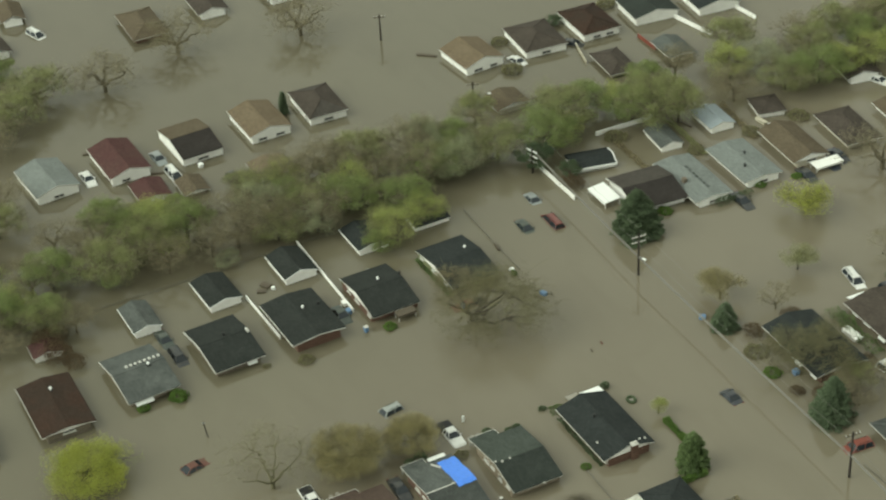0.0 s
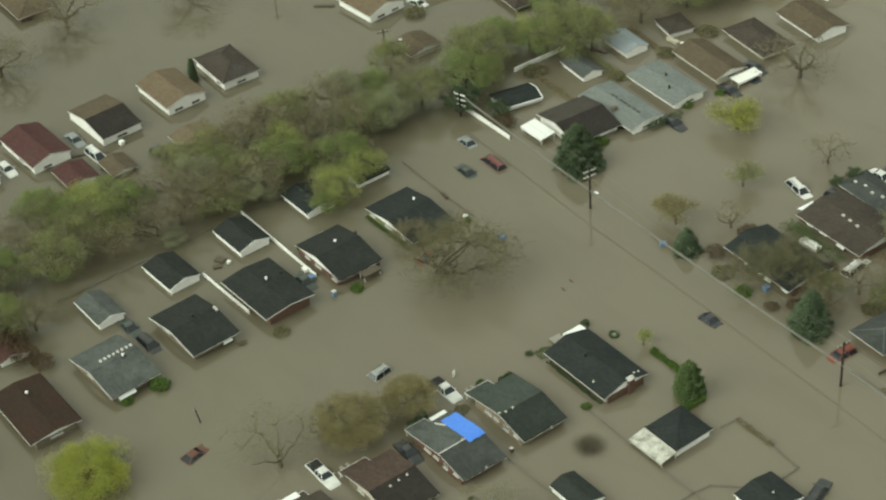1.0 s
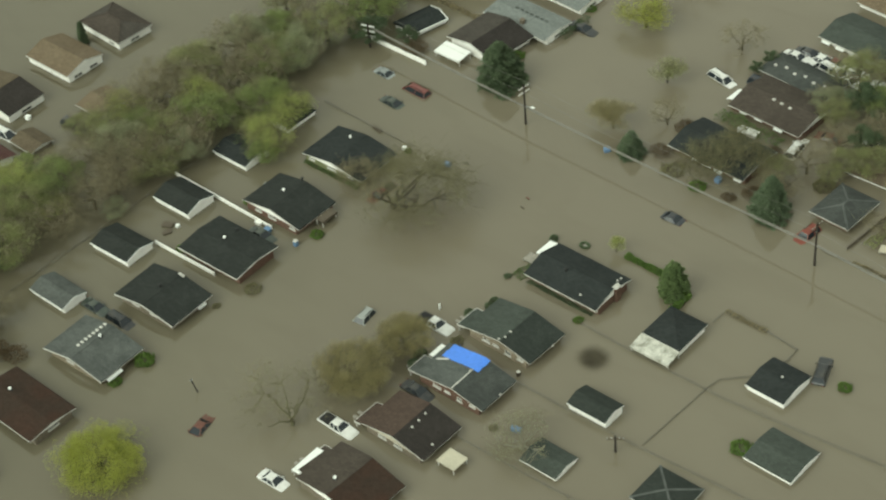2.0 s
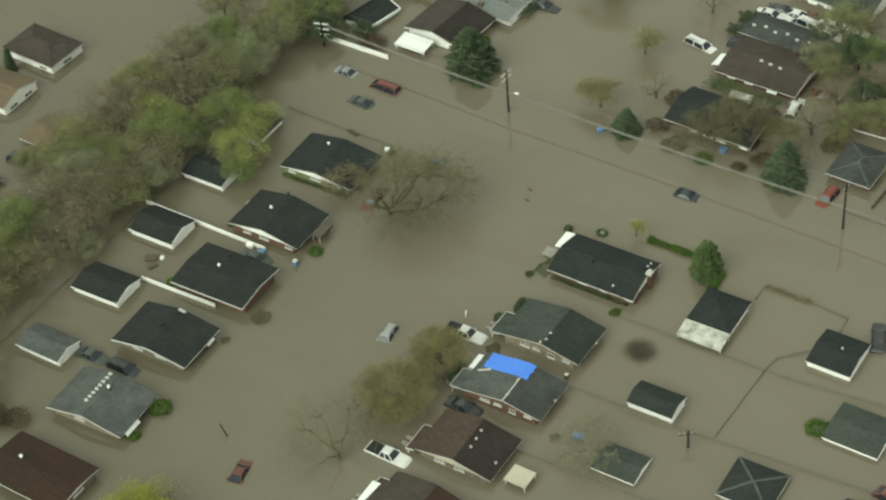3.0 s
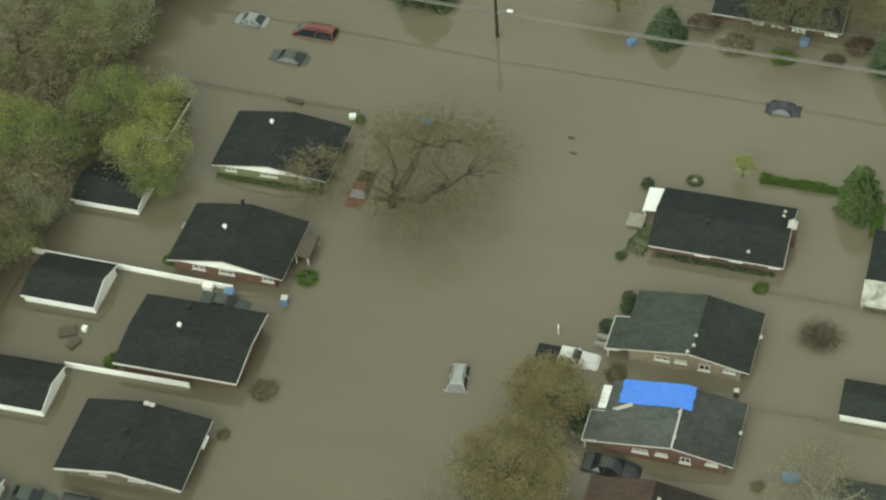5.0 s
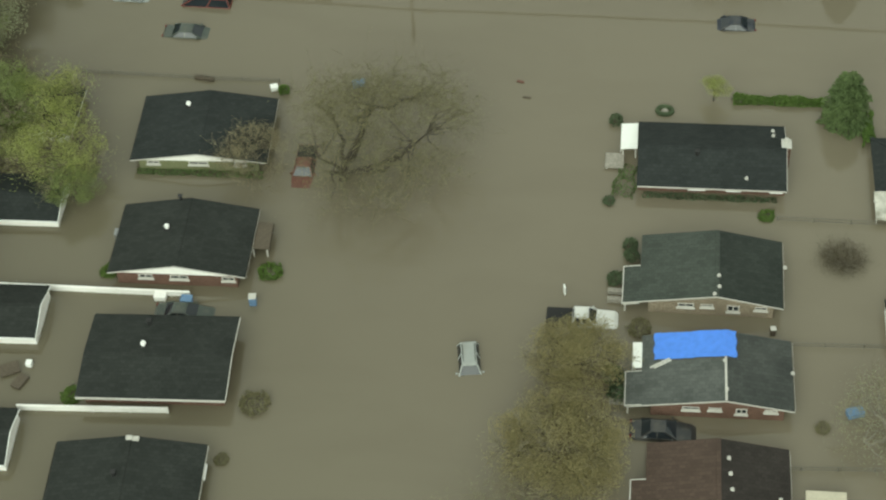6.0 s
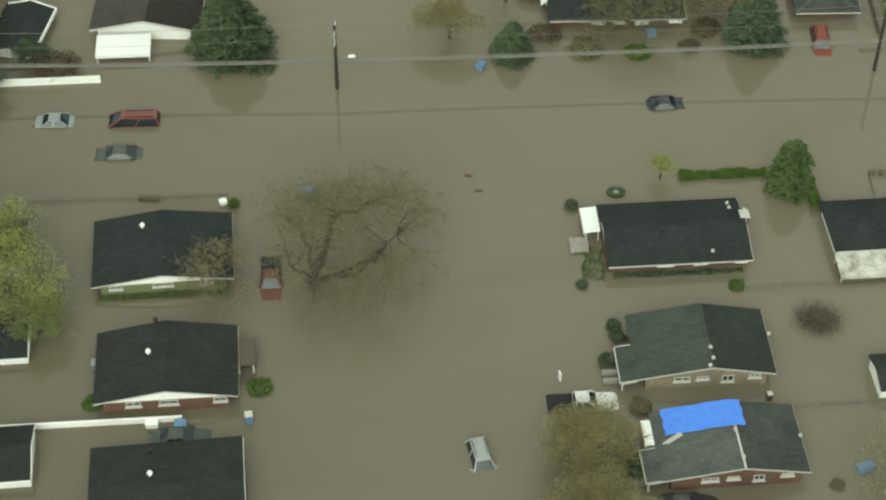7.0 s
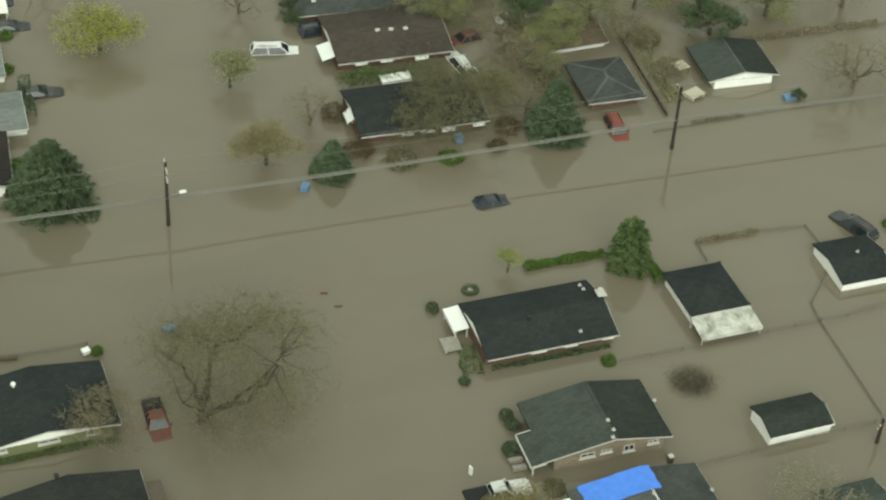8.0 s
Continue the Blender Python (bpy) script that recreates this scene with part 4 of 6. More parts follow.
house(-30.1, 23.2, 2.9, 3.1, 5.1, "y", SLATE, WHITE, "white shed with a dark roof among the trees", eave=0.72, rise=0.58, over=0.2, name="shed", category="shed", trim=WHITE)
house(-26.0, -29.0, 1.1, 3.0, 3.8, "x", MAROON, WHITE, "small shed with a rusty red roof under a tree", eave=0.65, rise=0.58, over=0.2, name="shed", category="shed")

# ---- houses along the east side of the street ----
house(18.45, 23.29, 3.12, 10.41, 6.43, "x", SLATE, RED_BRICK, "low red brick house with a blue-black shingle roof",
                vents=(("chimney", 5.21, 0.58), ("pipe", 2.4, -2.4), ("pipe", 4.36, 1.82), ("pipe", 4.36, 2.5), ("dark", -1.07, -0.67)),
                wins=(("s", 0.40, 1.17, 0.44, 0.84), ("s", 0.65, 0.99, 0.44, 0.84), ("s", 0.94, 0.85, 0.44, 0.84), ("n", 0.4, 1.08, 0.44, 0.84)),
                awnings=(("s", 0.40, 1.22, 1.03, 0.36), ("s", 0.65, 1.03, 1.03, 0.36), ("s", 0.94, 0.9, 1.03, 0.36)), eave=1.14, rise=0.9, group="houses on the east side of the street")
# same shingles on both slopes; the east one is coloured as in shade
house(19.0, 12.27, 2.33, 9.49, 5.96, "y", GREEN_GREY, BUFF_BRICK, "low buff brick house with green-grey roof, east slope coloured as shaded", eave=1.13, rise=0.89, roof2=DARK_AND_SHADED_GREEN_GREY, gable=BUFF_BRICK, off=0.35,
                vents=(("pipe", 0.45, -1.15), ("pipe", 0.49, -2.11), ("pipe", 0.18, -2.78), ("pipe", 4.9, 0.67)), ext=(-1, -3.07, 0.19, 1.08),
                wins=(("s", 0.3, 1.08, 0.66, 1.07), ("s", 0.47, 0.81, 0.77, 1.07), ("s", 0.68, 0.81, 0.45, 1.07), ("s", 0.9, 0.81, 0.73, 1.07)), group="houses on the east side of the street")
# the east slope's darker grey paints in its shade
house(19.81, 3.6, 3.49, 9.63, 5.7, "y", WEATHERED, RED_BRICK, "red brick house with a grey roof under a tarpaulin", eave=1.1, rise=0.82, roof2=WEATHERED_DARK_AND_SHADED, gable=RED_BRICK, ridge_line=TRIM, off=0.5,
                vents=(("pipe", 0.45, 0.38), ("pipe", 0.53, -1.92), ("pipe", 4.81, 0.19)), ext=(-1, -2.83, -0.1, 0.99),
                wins=(("s", 0.3, 1.08, 0.7, 1.04), ("s", 0.48, 0.81, 0.78, 1.04), ("s", 0.68, 0.72, 0.49, 1.04), ("s", 0.9, 0.81, 0.78, 1.04)), group="houses on the east side of the street")
# darker umber on the east slope stands for its shade
house(20.31, -5.14, 3.3, 8.78, 6.04, "y", RED_BROWN, GREY_BRICK, "low house with a brown shingle roof, east slope coloured as shaded", eave=0.95, rise=0.85, roof2=DARK_AND_SHADED_UMBER, gable=CREAM,
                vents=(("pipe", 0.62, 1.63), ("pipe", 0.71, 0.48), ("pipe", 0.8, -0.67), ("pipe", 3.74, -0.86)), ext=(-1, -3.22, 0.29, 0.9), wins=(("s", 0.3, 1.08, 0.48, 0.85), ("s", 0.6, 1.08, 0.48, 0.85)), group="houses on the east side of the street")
# east slope coloured darker for shade here too
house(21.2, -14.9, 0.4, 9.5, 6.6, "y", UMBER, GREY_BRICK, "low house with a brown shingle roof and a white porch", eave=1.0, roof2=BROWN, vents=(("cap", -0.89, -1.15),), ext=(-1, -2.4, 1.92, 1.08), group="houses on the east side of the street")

# their garages and the next yards
house(32.25, 23.88, 3.47, 4.96, 5.3, "hip", SLATE, WHITE, "white garage with a dark hipped roof beside a fence", eave=1.09, rise=0.7, over=0.25, name="garage", category="garage", group="garages on the east side")
house(33.1, 9.65, 3.9, 5.05, 3.27, "x", DARK_AND_SHADED_GREEN_GREY, WHITE, "small white garage with a dark green-grey roof", eave=1.03, rise=0.5, over=0.2, name="garage", category="garage", trim=WHITE, group="garages on the east side")
house(45.46, 24.94, 2.6, 4.82, 5.18, "x", SLATE, WHITE, "white garage with a black shingle roof", eave=0.85, rise=0.5, over=0.2, vents=(("pipe", 0.27, 0.29),), name="garage", category="garage", trim=WHITE, group="garages on the east side")
house(51.9, 16.9, 2.5, 5.8, 5.2, "x", GREEN_GREY, WHITE, "white garage with a green-grey roof", eave=0.58, rise=0.4, over=0.2, name="garage", category="garage", trim=WHITE, group="garages on the east side")
house(46.4, 5.3, 4.1, 5.4, 5.3, "hip", DARK_AND_SHADED_GREEN_GREY, WHITE, "garage with a dark hipped roof and pale ridges", eave=0.58, rise=0.58, over=0.25, ridge_line=WEATHERED, name="garage", category="garage", group="garages on the east side")
house(34.2, 1.1, 3.9, 4.7, 3.7, "x", GREEN_GREY, WHITE, "small white shed with a mossy green roof under a tree", eave=0.47, rise=0.43, over=0.2, name="shed", category="shed", trim=WHITE)
house(57.4, 5.8, 1.1, 5.3, 5.1, "y", SLATE, WHITE, "garage with a black roof at the back of the yards", eave=0.86, rise=0.58, over=0.2, name="garage", category="garage")

# ---- the houses beyond the trees to the west ----
ROW_W = "houses of the next street west"
house(-63.6, -19.3, 7.6, 8.5, 6.3, "x", PALE_GREY, WHITE, "white house with a pale grey roof among trees", eave=1.25, edge=1.5, over=0.25, group=ROW_W, wins=(("e", 0.5, 1.44, 0.18, 0.62),))
house(-63.68, -9.02, 4.8, 9.5, 5.97, "x", MAROON, WHITE, "white house with a maroon shingle roof", eave=1.25, edge=1.5, over=0.25, group=ROW_W, wins=(("e", 0.35, 1.26, 0.18, 0.62), ("s", 0.6, 1.26, 0.18, 0.62)))
# the olive roof's east slope has its shade painted in dark umber
house(-63.91, 1.46, 5.05, 9.69, 6.11, "y", OLIVE, WHITE, "white house with an olive brown shingle roof", eave=1.25, edge=1.5, over=0.25, group=ROW_W, roof2=DARK_AND_SHADED_UMBER, wins=(("e", 0.5, 1.62, 0.18, 0.62),))
house(-64.43, 12.04, 3.86, 8.62, 6.38, "x", TAN, WHITE, "white house with a tan shingle roof and two windows", eave=1.25, edge=1.5, over=0.25, group=ROW_W, wins=(("e", 0.25, 1.35, 0.14, 0.62), ("e", 0.75, 1.35, 0.14, 0.62)))
house(-65.01, 21.25, 0.56, 8.85, 6, "hip", UMBER, WHITE, "white house with a brown hipped roof", eave=1.25, edge=1.5, over=0.25, group=ROW_W, rise=1.08, roof2=GREY_BROWN, wins=(("e", 0.5, 1.44, 0.18, 0.62), ("s", 0.8, 1.26, 0.18, 0.62)))
house(-54.5, -7.3, 2.0, 5.3, 4.5, "x", MAROON, WHITE, "low garage with a dull red roof beside the trees", eave=0.72, rise=0.58, name="garage", category="garage")
house(-52.2, 9.3, 2.5, 5.0, 5.4, "x", TAN, WHITE, "low garage with a faded tan roof under the trees", eave=0.72, rise=0.58, name="garage", category="garage")
house(-53.0, -1.8, 2.1, 4.6, 3.7, "x", OLIVE, GREY_BRICK, "low garage with a brown roof among the parked cars", eave=0.58, rise=0.58, name="garage", category="garage")
house(-67.1, 46.9, 6.6, 7.7, 6.8, "x", TAN, WHITE, "white house with a tan shingle roof", rise=1.08, eave=1.25, edge=1.5, over=0.25, group=ROW_W, wins=(("e", 0.3, 1.44, 0.14, 0.62), ("e", 0.75, 1.26, 0.14, 0.62)))
house(-67.3, 57.6, -2.1, 8.8, 7.0, "hip", UMBER, WHITE, "white house with a brown hipped roof", rise=1.08, eave=1.25, edge=1.5, over=0.25, group=ROW_W, wins=(("e", 0.5, 1.44, 0.14, 0.62),))
house(-68.0, 67.2, 0.1, 9.0, 6.4, "hip", BROWN, WHITE, "white house with a dark red-brown hipped roof", rise=1.08, eave=1.25, edge=1.5, over=0.25, group=ROW_W, wins=(("e", 0.35, 1.26, 0.14, 0.62), ("e", 0.75, 1.26, 0.14, 0.62)))
house(-67.6, 77.3, -3.6, 7.0, 7.5, "x", DARK_AND_SHADED_GREEN_GREY, WHITE, "white house with a dark grey roof", eave=1.25, edge=1.5, over=0.25, group=ROW_W)
house(-55.0, 64.5, -2.9, 7.5, 4.6, "hip", UMBER, CREAM, "low garage with a dark brown hipped roof", eave=0.79, rise=0.72, name="garage", category="garage")
house(-54.6, 74.4, -1.6, 6.2, 4.5, "x", WEATHERED, CREAM, "low garage with a grey roof", eave=0.79, rise=0.65, name="garage", category="garage")
house(-52.9, 45.7, 2.6, 5.1, 5.4, "x", OLIVE, CREAM, "small garage with a mossy brown roof", eave=0.72, rise=0.65, name="garage", category="garage")
house(-102.2, 5.7, 1.2, 10.1, 5.8, "hip", OLIVE, RED_BRICK, "brick house with a dull brown hipped roof", eave=1.0, rise=1.08)
house(-103.7, 17.0, 0.6, 6.9, 5.1, "x", UMBER, WHITE, "white house with a brown roof far across the water", eave=1.0)
house(-116.7, -12.0, -3.4, 6.5, 4.0, "x", OLIVE, WHITE, "white house with a brown roof beside parked cars", eave=1.0)
house(-106.0, -17.5, 5.7, 5.7, 5.1, "x", UMBER, WHITE, "low house with a brown roof under a tree", eave=1.0)
house(-103.1, 28.8, 2.9, 6.9, 5.8, "x", PALE_GREY, WHITE, "white house with a grey roof far across the water", eave=1.0)

# ---- the block north of the cross street ----
ROW_N = "houses north of the cross street"
# east half of the grey-brown roof is coloured darker as its shaded side
house(-22.06, 51.5, -2.1, 8.9, 7.6, "y", GREY_BROWN, WHITE, "low house with a grey-brown roof and broad white gable", eave=1.05, roof2=DARK_AND_SHADED_UMBER, gable=BRIGHT, edge=1.8, gable_over=0.25, group=ROW_N, wins=(("e", 0.5, 1.2, 0.46, 0.9),), rise=0.95)
house(-21.3, 58, 0.6, 11.1, 5.6, "x", PALE_GREY, WHITE, "white house with a pale grey roof and grey ridge vents", eave=1, rise=0.4, edge=1.6, group=ROW_N, vents=tuple(("hump", -2.2 + 0.9 * k, 0.35) for k in range(7)) + (("box", 0.6, -1.6),), wins=(("e", 0.5, 1.4, 0.18, 0.6),))
house(-21.78, 66.24, 0.5, 9.95, 5.92, "x", PALE_GREY, WHITE, "white house with a broad pale grey roof", group=ROW_N, rise=0.4, eave=1, vents=(("dark", -0.89, 0.67), ("dark", 1.78, -0.96)), wins=(("e", 0.5, 1.44, 0.18, 0.62),))
house(-22.59, 74.61, -1.8, 9.63, 5.56, "x", OLIVE, CREAM, "house with a tan brown roof and white porch", eave=1.0, group=ROW_N, wins=(("e", 0.5, 1.44, 0.46, 0.9),))
house(-22.64, 83.53, -3.8, 9.28, 5.63, "hip", UMBER, CREAM, "house with a brown hipped roof", eave=1.0, group=ROW_N)
house(-21.5, 92.7, -3.8, 8.9, 6.1, "x", OLIVE, WHITE, "house with a brown roof at the far end of the row", eave=1.0, group=ROW_N)
house(-32.4, 48.6, 79.6, 6.1, 4.1, "x", SLATE, WHITE, "white garage with a black roof and broad white edge", eave=0.72, rise=0.58, over=0.25, edge=3.0, trim=BRIGHT, name="garage", category="garage")
house(-32.8, 60.2, -2.9, 5.5, 3.5, "x", WEATHERED, WHITE, "small garage with a grey roof and white gable", eave=0.79, rise=0.65, over=0.25, name="garage", category="garage")
house(-33.9, 68.76, -1, 5.66, 3.97, "x", PALE_BLUE, WHITE, "small white garage with a pale blue metal roof", eave=0.9, rise=0.65, over=0.25, name="garage", category="garage")
house(-33.3, 77.2, -11.4, 4.8, 4.2, "hip", UMBER, WHITE, "small garage with a brown hipped roof", eave=0.79, rise=0.65, over=0.25, name="garage", category="garage")
house(-35.7, 93.9, -9.0, 5.6, 5.4, "x", UMBER, WHITE, "low house with a brown roof beside the woods", eave=1.0)
house(-27.7, 101.0, -3.6, 5.8, 5.5, "x", SLATE, WHITE, "white house with a black roof beside the woods", eave=1.0)

# ---- the block north-east of the crossing ----
ROW_NE = "houses north-east of the crossing"
house(16.62, 52, 1.1, 11.3, 7, "x", SLATE, RED_BRICK, "low brick house with a blue-black roof under a budding tree", eave=1.1, group=ROW_NE, rise=0.79, wins=(("s", 0.28, 1.08, 0.53, 0.9), ("s", 0.5, 1.08, 0.53, 0.9), ("s", 0.72, 1.08, 0.53, 0.9), ("w", 0.5, 1.08, 0.53, 0.9)),
      awnings=(("s", 0.36, 1.08, 1.07, 0.63), ("s", 0.52, 1.26, 1.07, 0.63), ("s", 0.68, 1.17, 1.07, 0.81), ("s", 0.93, 1.08, 1.07, 0.63), ("w", 0.5, 1.62, 1.07, 0.54)))
house(17, 63.5, 0.7, 10.7, 8, "x", UMBER, RED_BRICK, "low brick house with a brown roof and white box vents", eave=1.07, group=ROW_NE, rise=0.86, vents=(("low", -0.89, -0.58), ("low", 0.36, -0.67), ("low", 1.69, -0.77)),
      wins=(("s", 0.2, 1.08, 0.53, 0.9), ("s", 0.5, 1.08, 0.53, 0.9)), awnings=(("s", 0.2, 1.08, 1.07, 0.54), ("s", 0.42, 1.17, 1.07, 0.54), ("s", 0.72, 1.26, 1.07, 0.81), ("w", 0.75, 2.5, 1.14, 1.2)))
house(15.3, 70.1, -1.5, 10.6, 4.9, "hip", WEATHERED_DARK_AND_SHADED, RED_BRICK, "house with a dark grey roof and white roof vents", eave=1.0, group=ROW_NE, vents=tuple(("low", -3.6 + 1.5 * k, -1.0 + 0.3 * (k % 2)) for k in range(6)))
house(17.4, 81.8, -2.0, 11.3, 7.1, "x", GREEN_GREY, WHITE, "house with a grey-green roof hung with white awnings", eave=1.0, group=ROW_NE, awnings=tuple(("s", 0.1 + 0.2 * k, 1.25, 0.79, 0.7) for k in range(5)))
house(16.3, 91.3, -1.7, 10.5, 7.1, "x", TAN, WHITE, "white house with a tan roof", eave=1.0, group=ROW_NE)
house(34.26, 52.5, 0.4, 5.4, 6.5, "hip", WEATHERED_DARK_AND_SHADED, RED_BRICK, "brick carport garage with a grey hipped roof", rise=0.65, eave=1, ridge_line=WEATHERED, name="garage", category="garage")
# shade on the garage's east slope is put into the shingle colour
house(46.85, 53.28, -0.9, 6.8, 5.75, "y", GREEN_GREY, WHITE, "white garage with grey gabled roof, shade coloured into east slope", roof2=DARK_AND_SHADED_GREEN_GREY, eave=0.9, rise=0.66, edge=1.5, ridge_line=WEATHERED, name="garage", category="garage")
house(33.4, 61, 4.35, 6.4, 5.5, "x", OLIVE, WHITE, "low white garage with a faded tan roof", eave=0.85, rise=0.58, name="garage", category="garage")
house(35.4, 72.0, -2.2, 7.6, 5.4, "x", UMBER, WHITE, "low garage with a brown roof among trees", eave=0.79, rise=0.65, name="garage", category="garage")


# ---- porches, awnings and other attached or leaning things ----
def porch(x, y, ang, w, d, z, drop, label, mat=BRIGHT, fascia=0.3):
    """A sloping sheet porch roof on four posts."""
    base = thing("porch", pose(x, y, 0, 0, 0, ang), label, "porch")
    part("roof_sheet", slab([(-w / 2, -d / 2, z - drop), (w / 2, -d / 2, z), (w / 2, d / 2, z), (-w / 2, d / 2, z - drop)], (0, 0, -0.07)), mat, base)
    part("fascia", boxed(-w / 2 - 0.03, 0, z - drop - fascia / 2 + 0.02, 0.05, d, fascia), mat, base)
    for sx in (-1, 1):
        for sy in (-1, 1):
            zz = z - 0.08 - (drop if sx < 0 else 0)
            part("post", boxed(sx * (w / 2 - 0.12), sy * (d / 2 - 0.12), (zz - 1.2) / 2, 0.1, 0.1, zz + 1.2), TRIM, base)
    return base


porch(12.5, 24.85, 3.1, 1.15, 2.6, 1.05, 0.11, "white metal porch roof at the brick house's door")
porch(11.6, 23.0, 1.6, 1.29, 1.49, 0.25, 0.01, "low grey concrete porch step beside the porch", CONCRETE)
porch(14.95, 4.55, 3.5, 1.15, 2.1, 1.12, 0.07, "white metal porch roof beside the tarpaulin")
porch(-12.05, 12.3, 184, 1.2, 2.5, 1.0, 0.07, "weathered wooden porch roof at the house front", OLD_WOOD)
porch(32.45, 20.2, 93.5, 2.2, 5.1, 0.95, 0.25, "peeling white sheet awning along the garage", PEELING)
porch(-23.7, 46.0, 92.7, 2.4, 4.4, 1.08, 0.18, "bright white carport roof in front of the house")
porch(15.9, -15.7, 4.2, 1.47, 3.91, 0.94, 0.11, "white porch roof along the brown house")
porch(26.9, -5.7, 2.3, 2.39, 2.23, 0.79, 0.04, "pale patio cover behind the brown house", CREAM)
porch(-16.4, 75.9, 180.7, 1.66, 4.28, 0.86, 0.07, "white porch roof at the house front", WHITE)


def tarpaulin():
    """A blue sheet laid over the north-west slope of the patched roof, with a wavy hem."""
    V, F = [], []
    nx, ny = 22, 10
    for j in range(ny + 1):
        for i in range(nx + 1):
            lx = -4.05 + 5.25 * i / nx + 0.05 * math.sin(j * 1.3)
            ly = 0.72 + 2.2 * j / ny + (0.02 * math.sin(i * 0.6) + 0.01 * math.sin(i * 1.7)) * (1 if j in (0, ny) else 0.3)
            z = roof_height(lx, ly, 9.65, 5.69, 1.09, 0.83, "y", 0.5) + 0.08 + 0.012 * math.sin(i * 1.1 + j * 0.7) + 0.008 * math.sin(i * 2.3 - j * 1.9)
            V.append((lx, ly, z))
    n = len(V)
    V += [(x, y, z - 0.012) for x, y, z in V]
    for j in range(ny):
        for i in range(nx):
            a = j * (nx + 1) + i
            F.append((a, a + 1, a + nx + 2, a + nx + 1))
            F.append((n + a, n + a + nx + 1, n + a + nx + 2, n + a + 1))
    base = thing("tarpaulin", pose(19.81, 3.60, 0, 0, 0, 3.49), "bright blue tarpaulin spread over a damaged roof", "tarpaulin")
    raw_part("sheet", V, F, TARP, base)
    for a, b in (((-4.3, 0.1), (-3.05, 0.78)), ((-4.05, 0.05), (-2.95, 0.63))):
        za, zb = (roof_height(p[0], p[1], 9.65, 5.69, 1.09, 0.83, "y", 0.5) + 0.06 for p in (a, b))
        part("batten", railed((*a, za), (*b, zb), 0.12, 0.05), TRIM, base, "white board holding the sheet's corner")


tarpaulin()

# ---- cars ----
GREY_P = car_paint("grey_car_paint", (0.31, 0.33, 0.315))
DARK_P = car_paint("black_car_paint", (0.022, 0.024, 0.026))
NAVY_P = car_paint("navy_car_paint", (0.012, 0.018, 0.030))
TEAL_P = car_paint("dark_teal_car_paint", (0.040, 0.054, 0.044))
RED_P = car_paint("red_car_paint", (0.155, 0.032, 0.026))
WHITE_P = car_paint("white_car_paint", (0.72, 0.72, 0.69))
BLUE_P = car_paint("pale_blue_car_paint", (0.24, 0.265, 0.265))
car(3.78, 3.17, 281.5, GREY_P, "silver sport utility car stranded in mid-street", "suv", sink=1.19, length=3.84)
car(-22.5, 37.6, 180.7, RED_P, "red minivan standing in the flooded cross street", "van", sink=1.03, length=4.8)
car(-22.5, 33.8, 0.7, TEAL_P, "dark green sedan standing in the flooded cross street", sink=0.93, length=4.5)
car(-28.0, 37.7, 0.7, BLUE_P, "silver-grey sedan standing in the flooded cross street", sink=0.94, length=3.9)
car(19.2, 38.95, 183.7, NAVY_P, "navy blue sedan stranded in the cross street", sink=0.95, length=3.85)
car(33.3, 46.4, 266.8, RED_PAINT, "faded red station wagon parked before the carport", "suv", sink=1.03, length=3.84)
car(10.7, 8.06, 2.5, WHITE_P, "white pickup truck with a dark open bed", "pickup", sink=0.98, length=4.8, name="pickup_truck", bed=RUBBER)
car(-16.0, 5.45, 2.6, TEAL_P, "dark teal sedan in the driveway between two houses", sink=0.78)
car(-21.5, -15.5, 4.5, TEAL_P, "dark blue-green sedan in a driveway", sink=0.78)
car(-17.3, -15.0, 4.4, DARK_P, "black sport utility car in a driveway", "suv", sink=1.03)
car(16.68, -0.7, 2.4, DARK_P, "black sedan in the driveway between two brick houses", sink=0.73)
car(13.8, -9.8, 2.3, WHITE_P, "white pickup truck nosed in under a bare tree", "pickup", sink=0.98, length=4.99, name="pickup_truck")
car(2.64, -20.0, 284.3, RUST_PAINT, "rusty red car sunk to its windows in the street", sink=0.98, length=4.42)
car(-10.7, 20.1, 272.6, RUST_PAINT, "rusty red pickup truck beside the bare tree", "pickup", sink=1.12, length=4.8, name="pickup_truck")
car(-62.2, -14.0, 4.6, WHITE_P, "white car beside the maroon-roofed house", sink=0.68)
car(-57.4, -3.0, 4.6, WHITE_P, "white van beside the brown-roofed house", "van", sink=0.88)
car(-62.8, -3.7, 4.6, BLUE_P, "blue car beside the brown-roofed house", sink=0.78)
car(-51.7, 4.1, 10.6, DARK_P, "black car beside the trees", "suv", sink=0.88)
car(-14.4, 61.5, 0.7, DARK_P, "black sedan in front of the grey-roofed house", sink=0.73, length=4.7)
car(7.2, 64.2, -9.2, WHITE_P, "white sport utility car beside the shrubs", "suv", sink=1.05, length=4.9)
car(11.8, 66.5, 5.9, NAVY_P, "dark blue car beside the brown-roofed house", "suv", sink=0.88)
car(22.8, 58.8, 100.9, WHITE_P, "white van behind the brick houses", "suv", sink=0.98, length=4.8)
car(25.0, 62.9, 10.9, RUST_PAINT, "rusty red car behind the brick houses", sink=0.95, length=4.2)
car(47.7, 29.7, 112.6, DARK_P, "black car beside the black-roofed garage", "suv", sink=0.83, length=4.42)
car(57.7, 11.0, 170.3, RED_P, "red car beside a garage", "van", sink=0.98)
car(-108.6, -9.8, 20.5, WHITE_P, "white car beside a far house", "van", sink=0.93, length=4.03)
car(-16.8, 76.7, 0.7, NAVY_P, "dark blue car beside the porch", sink=0.78)
car(-15.7, 72.4, 0.7, DARK_P, "black car in a driveway", sink=0.78)

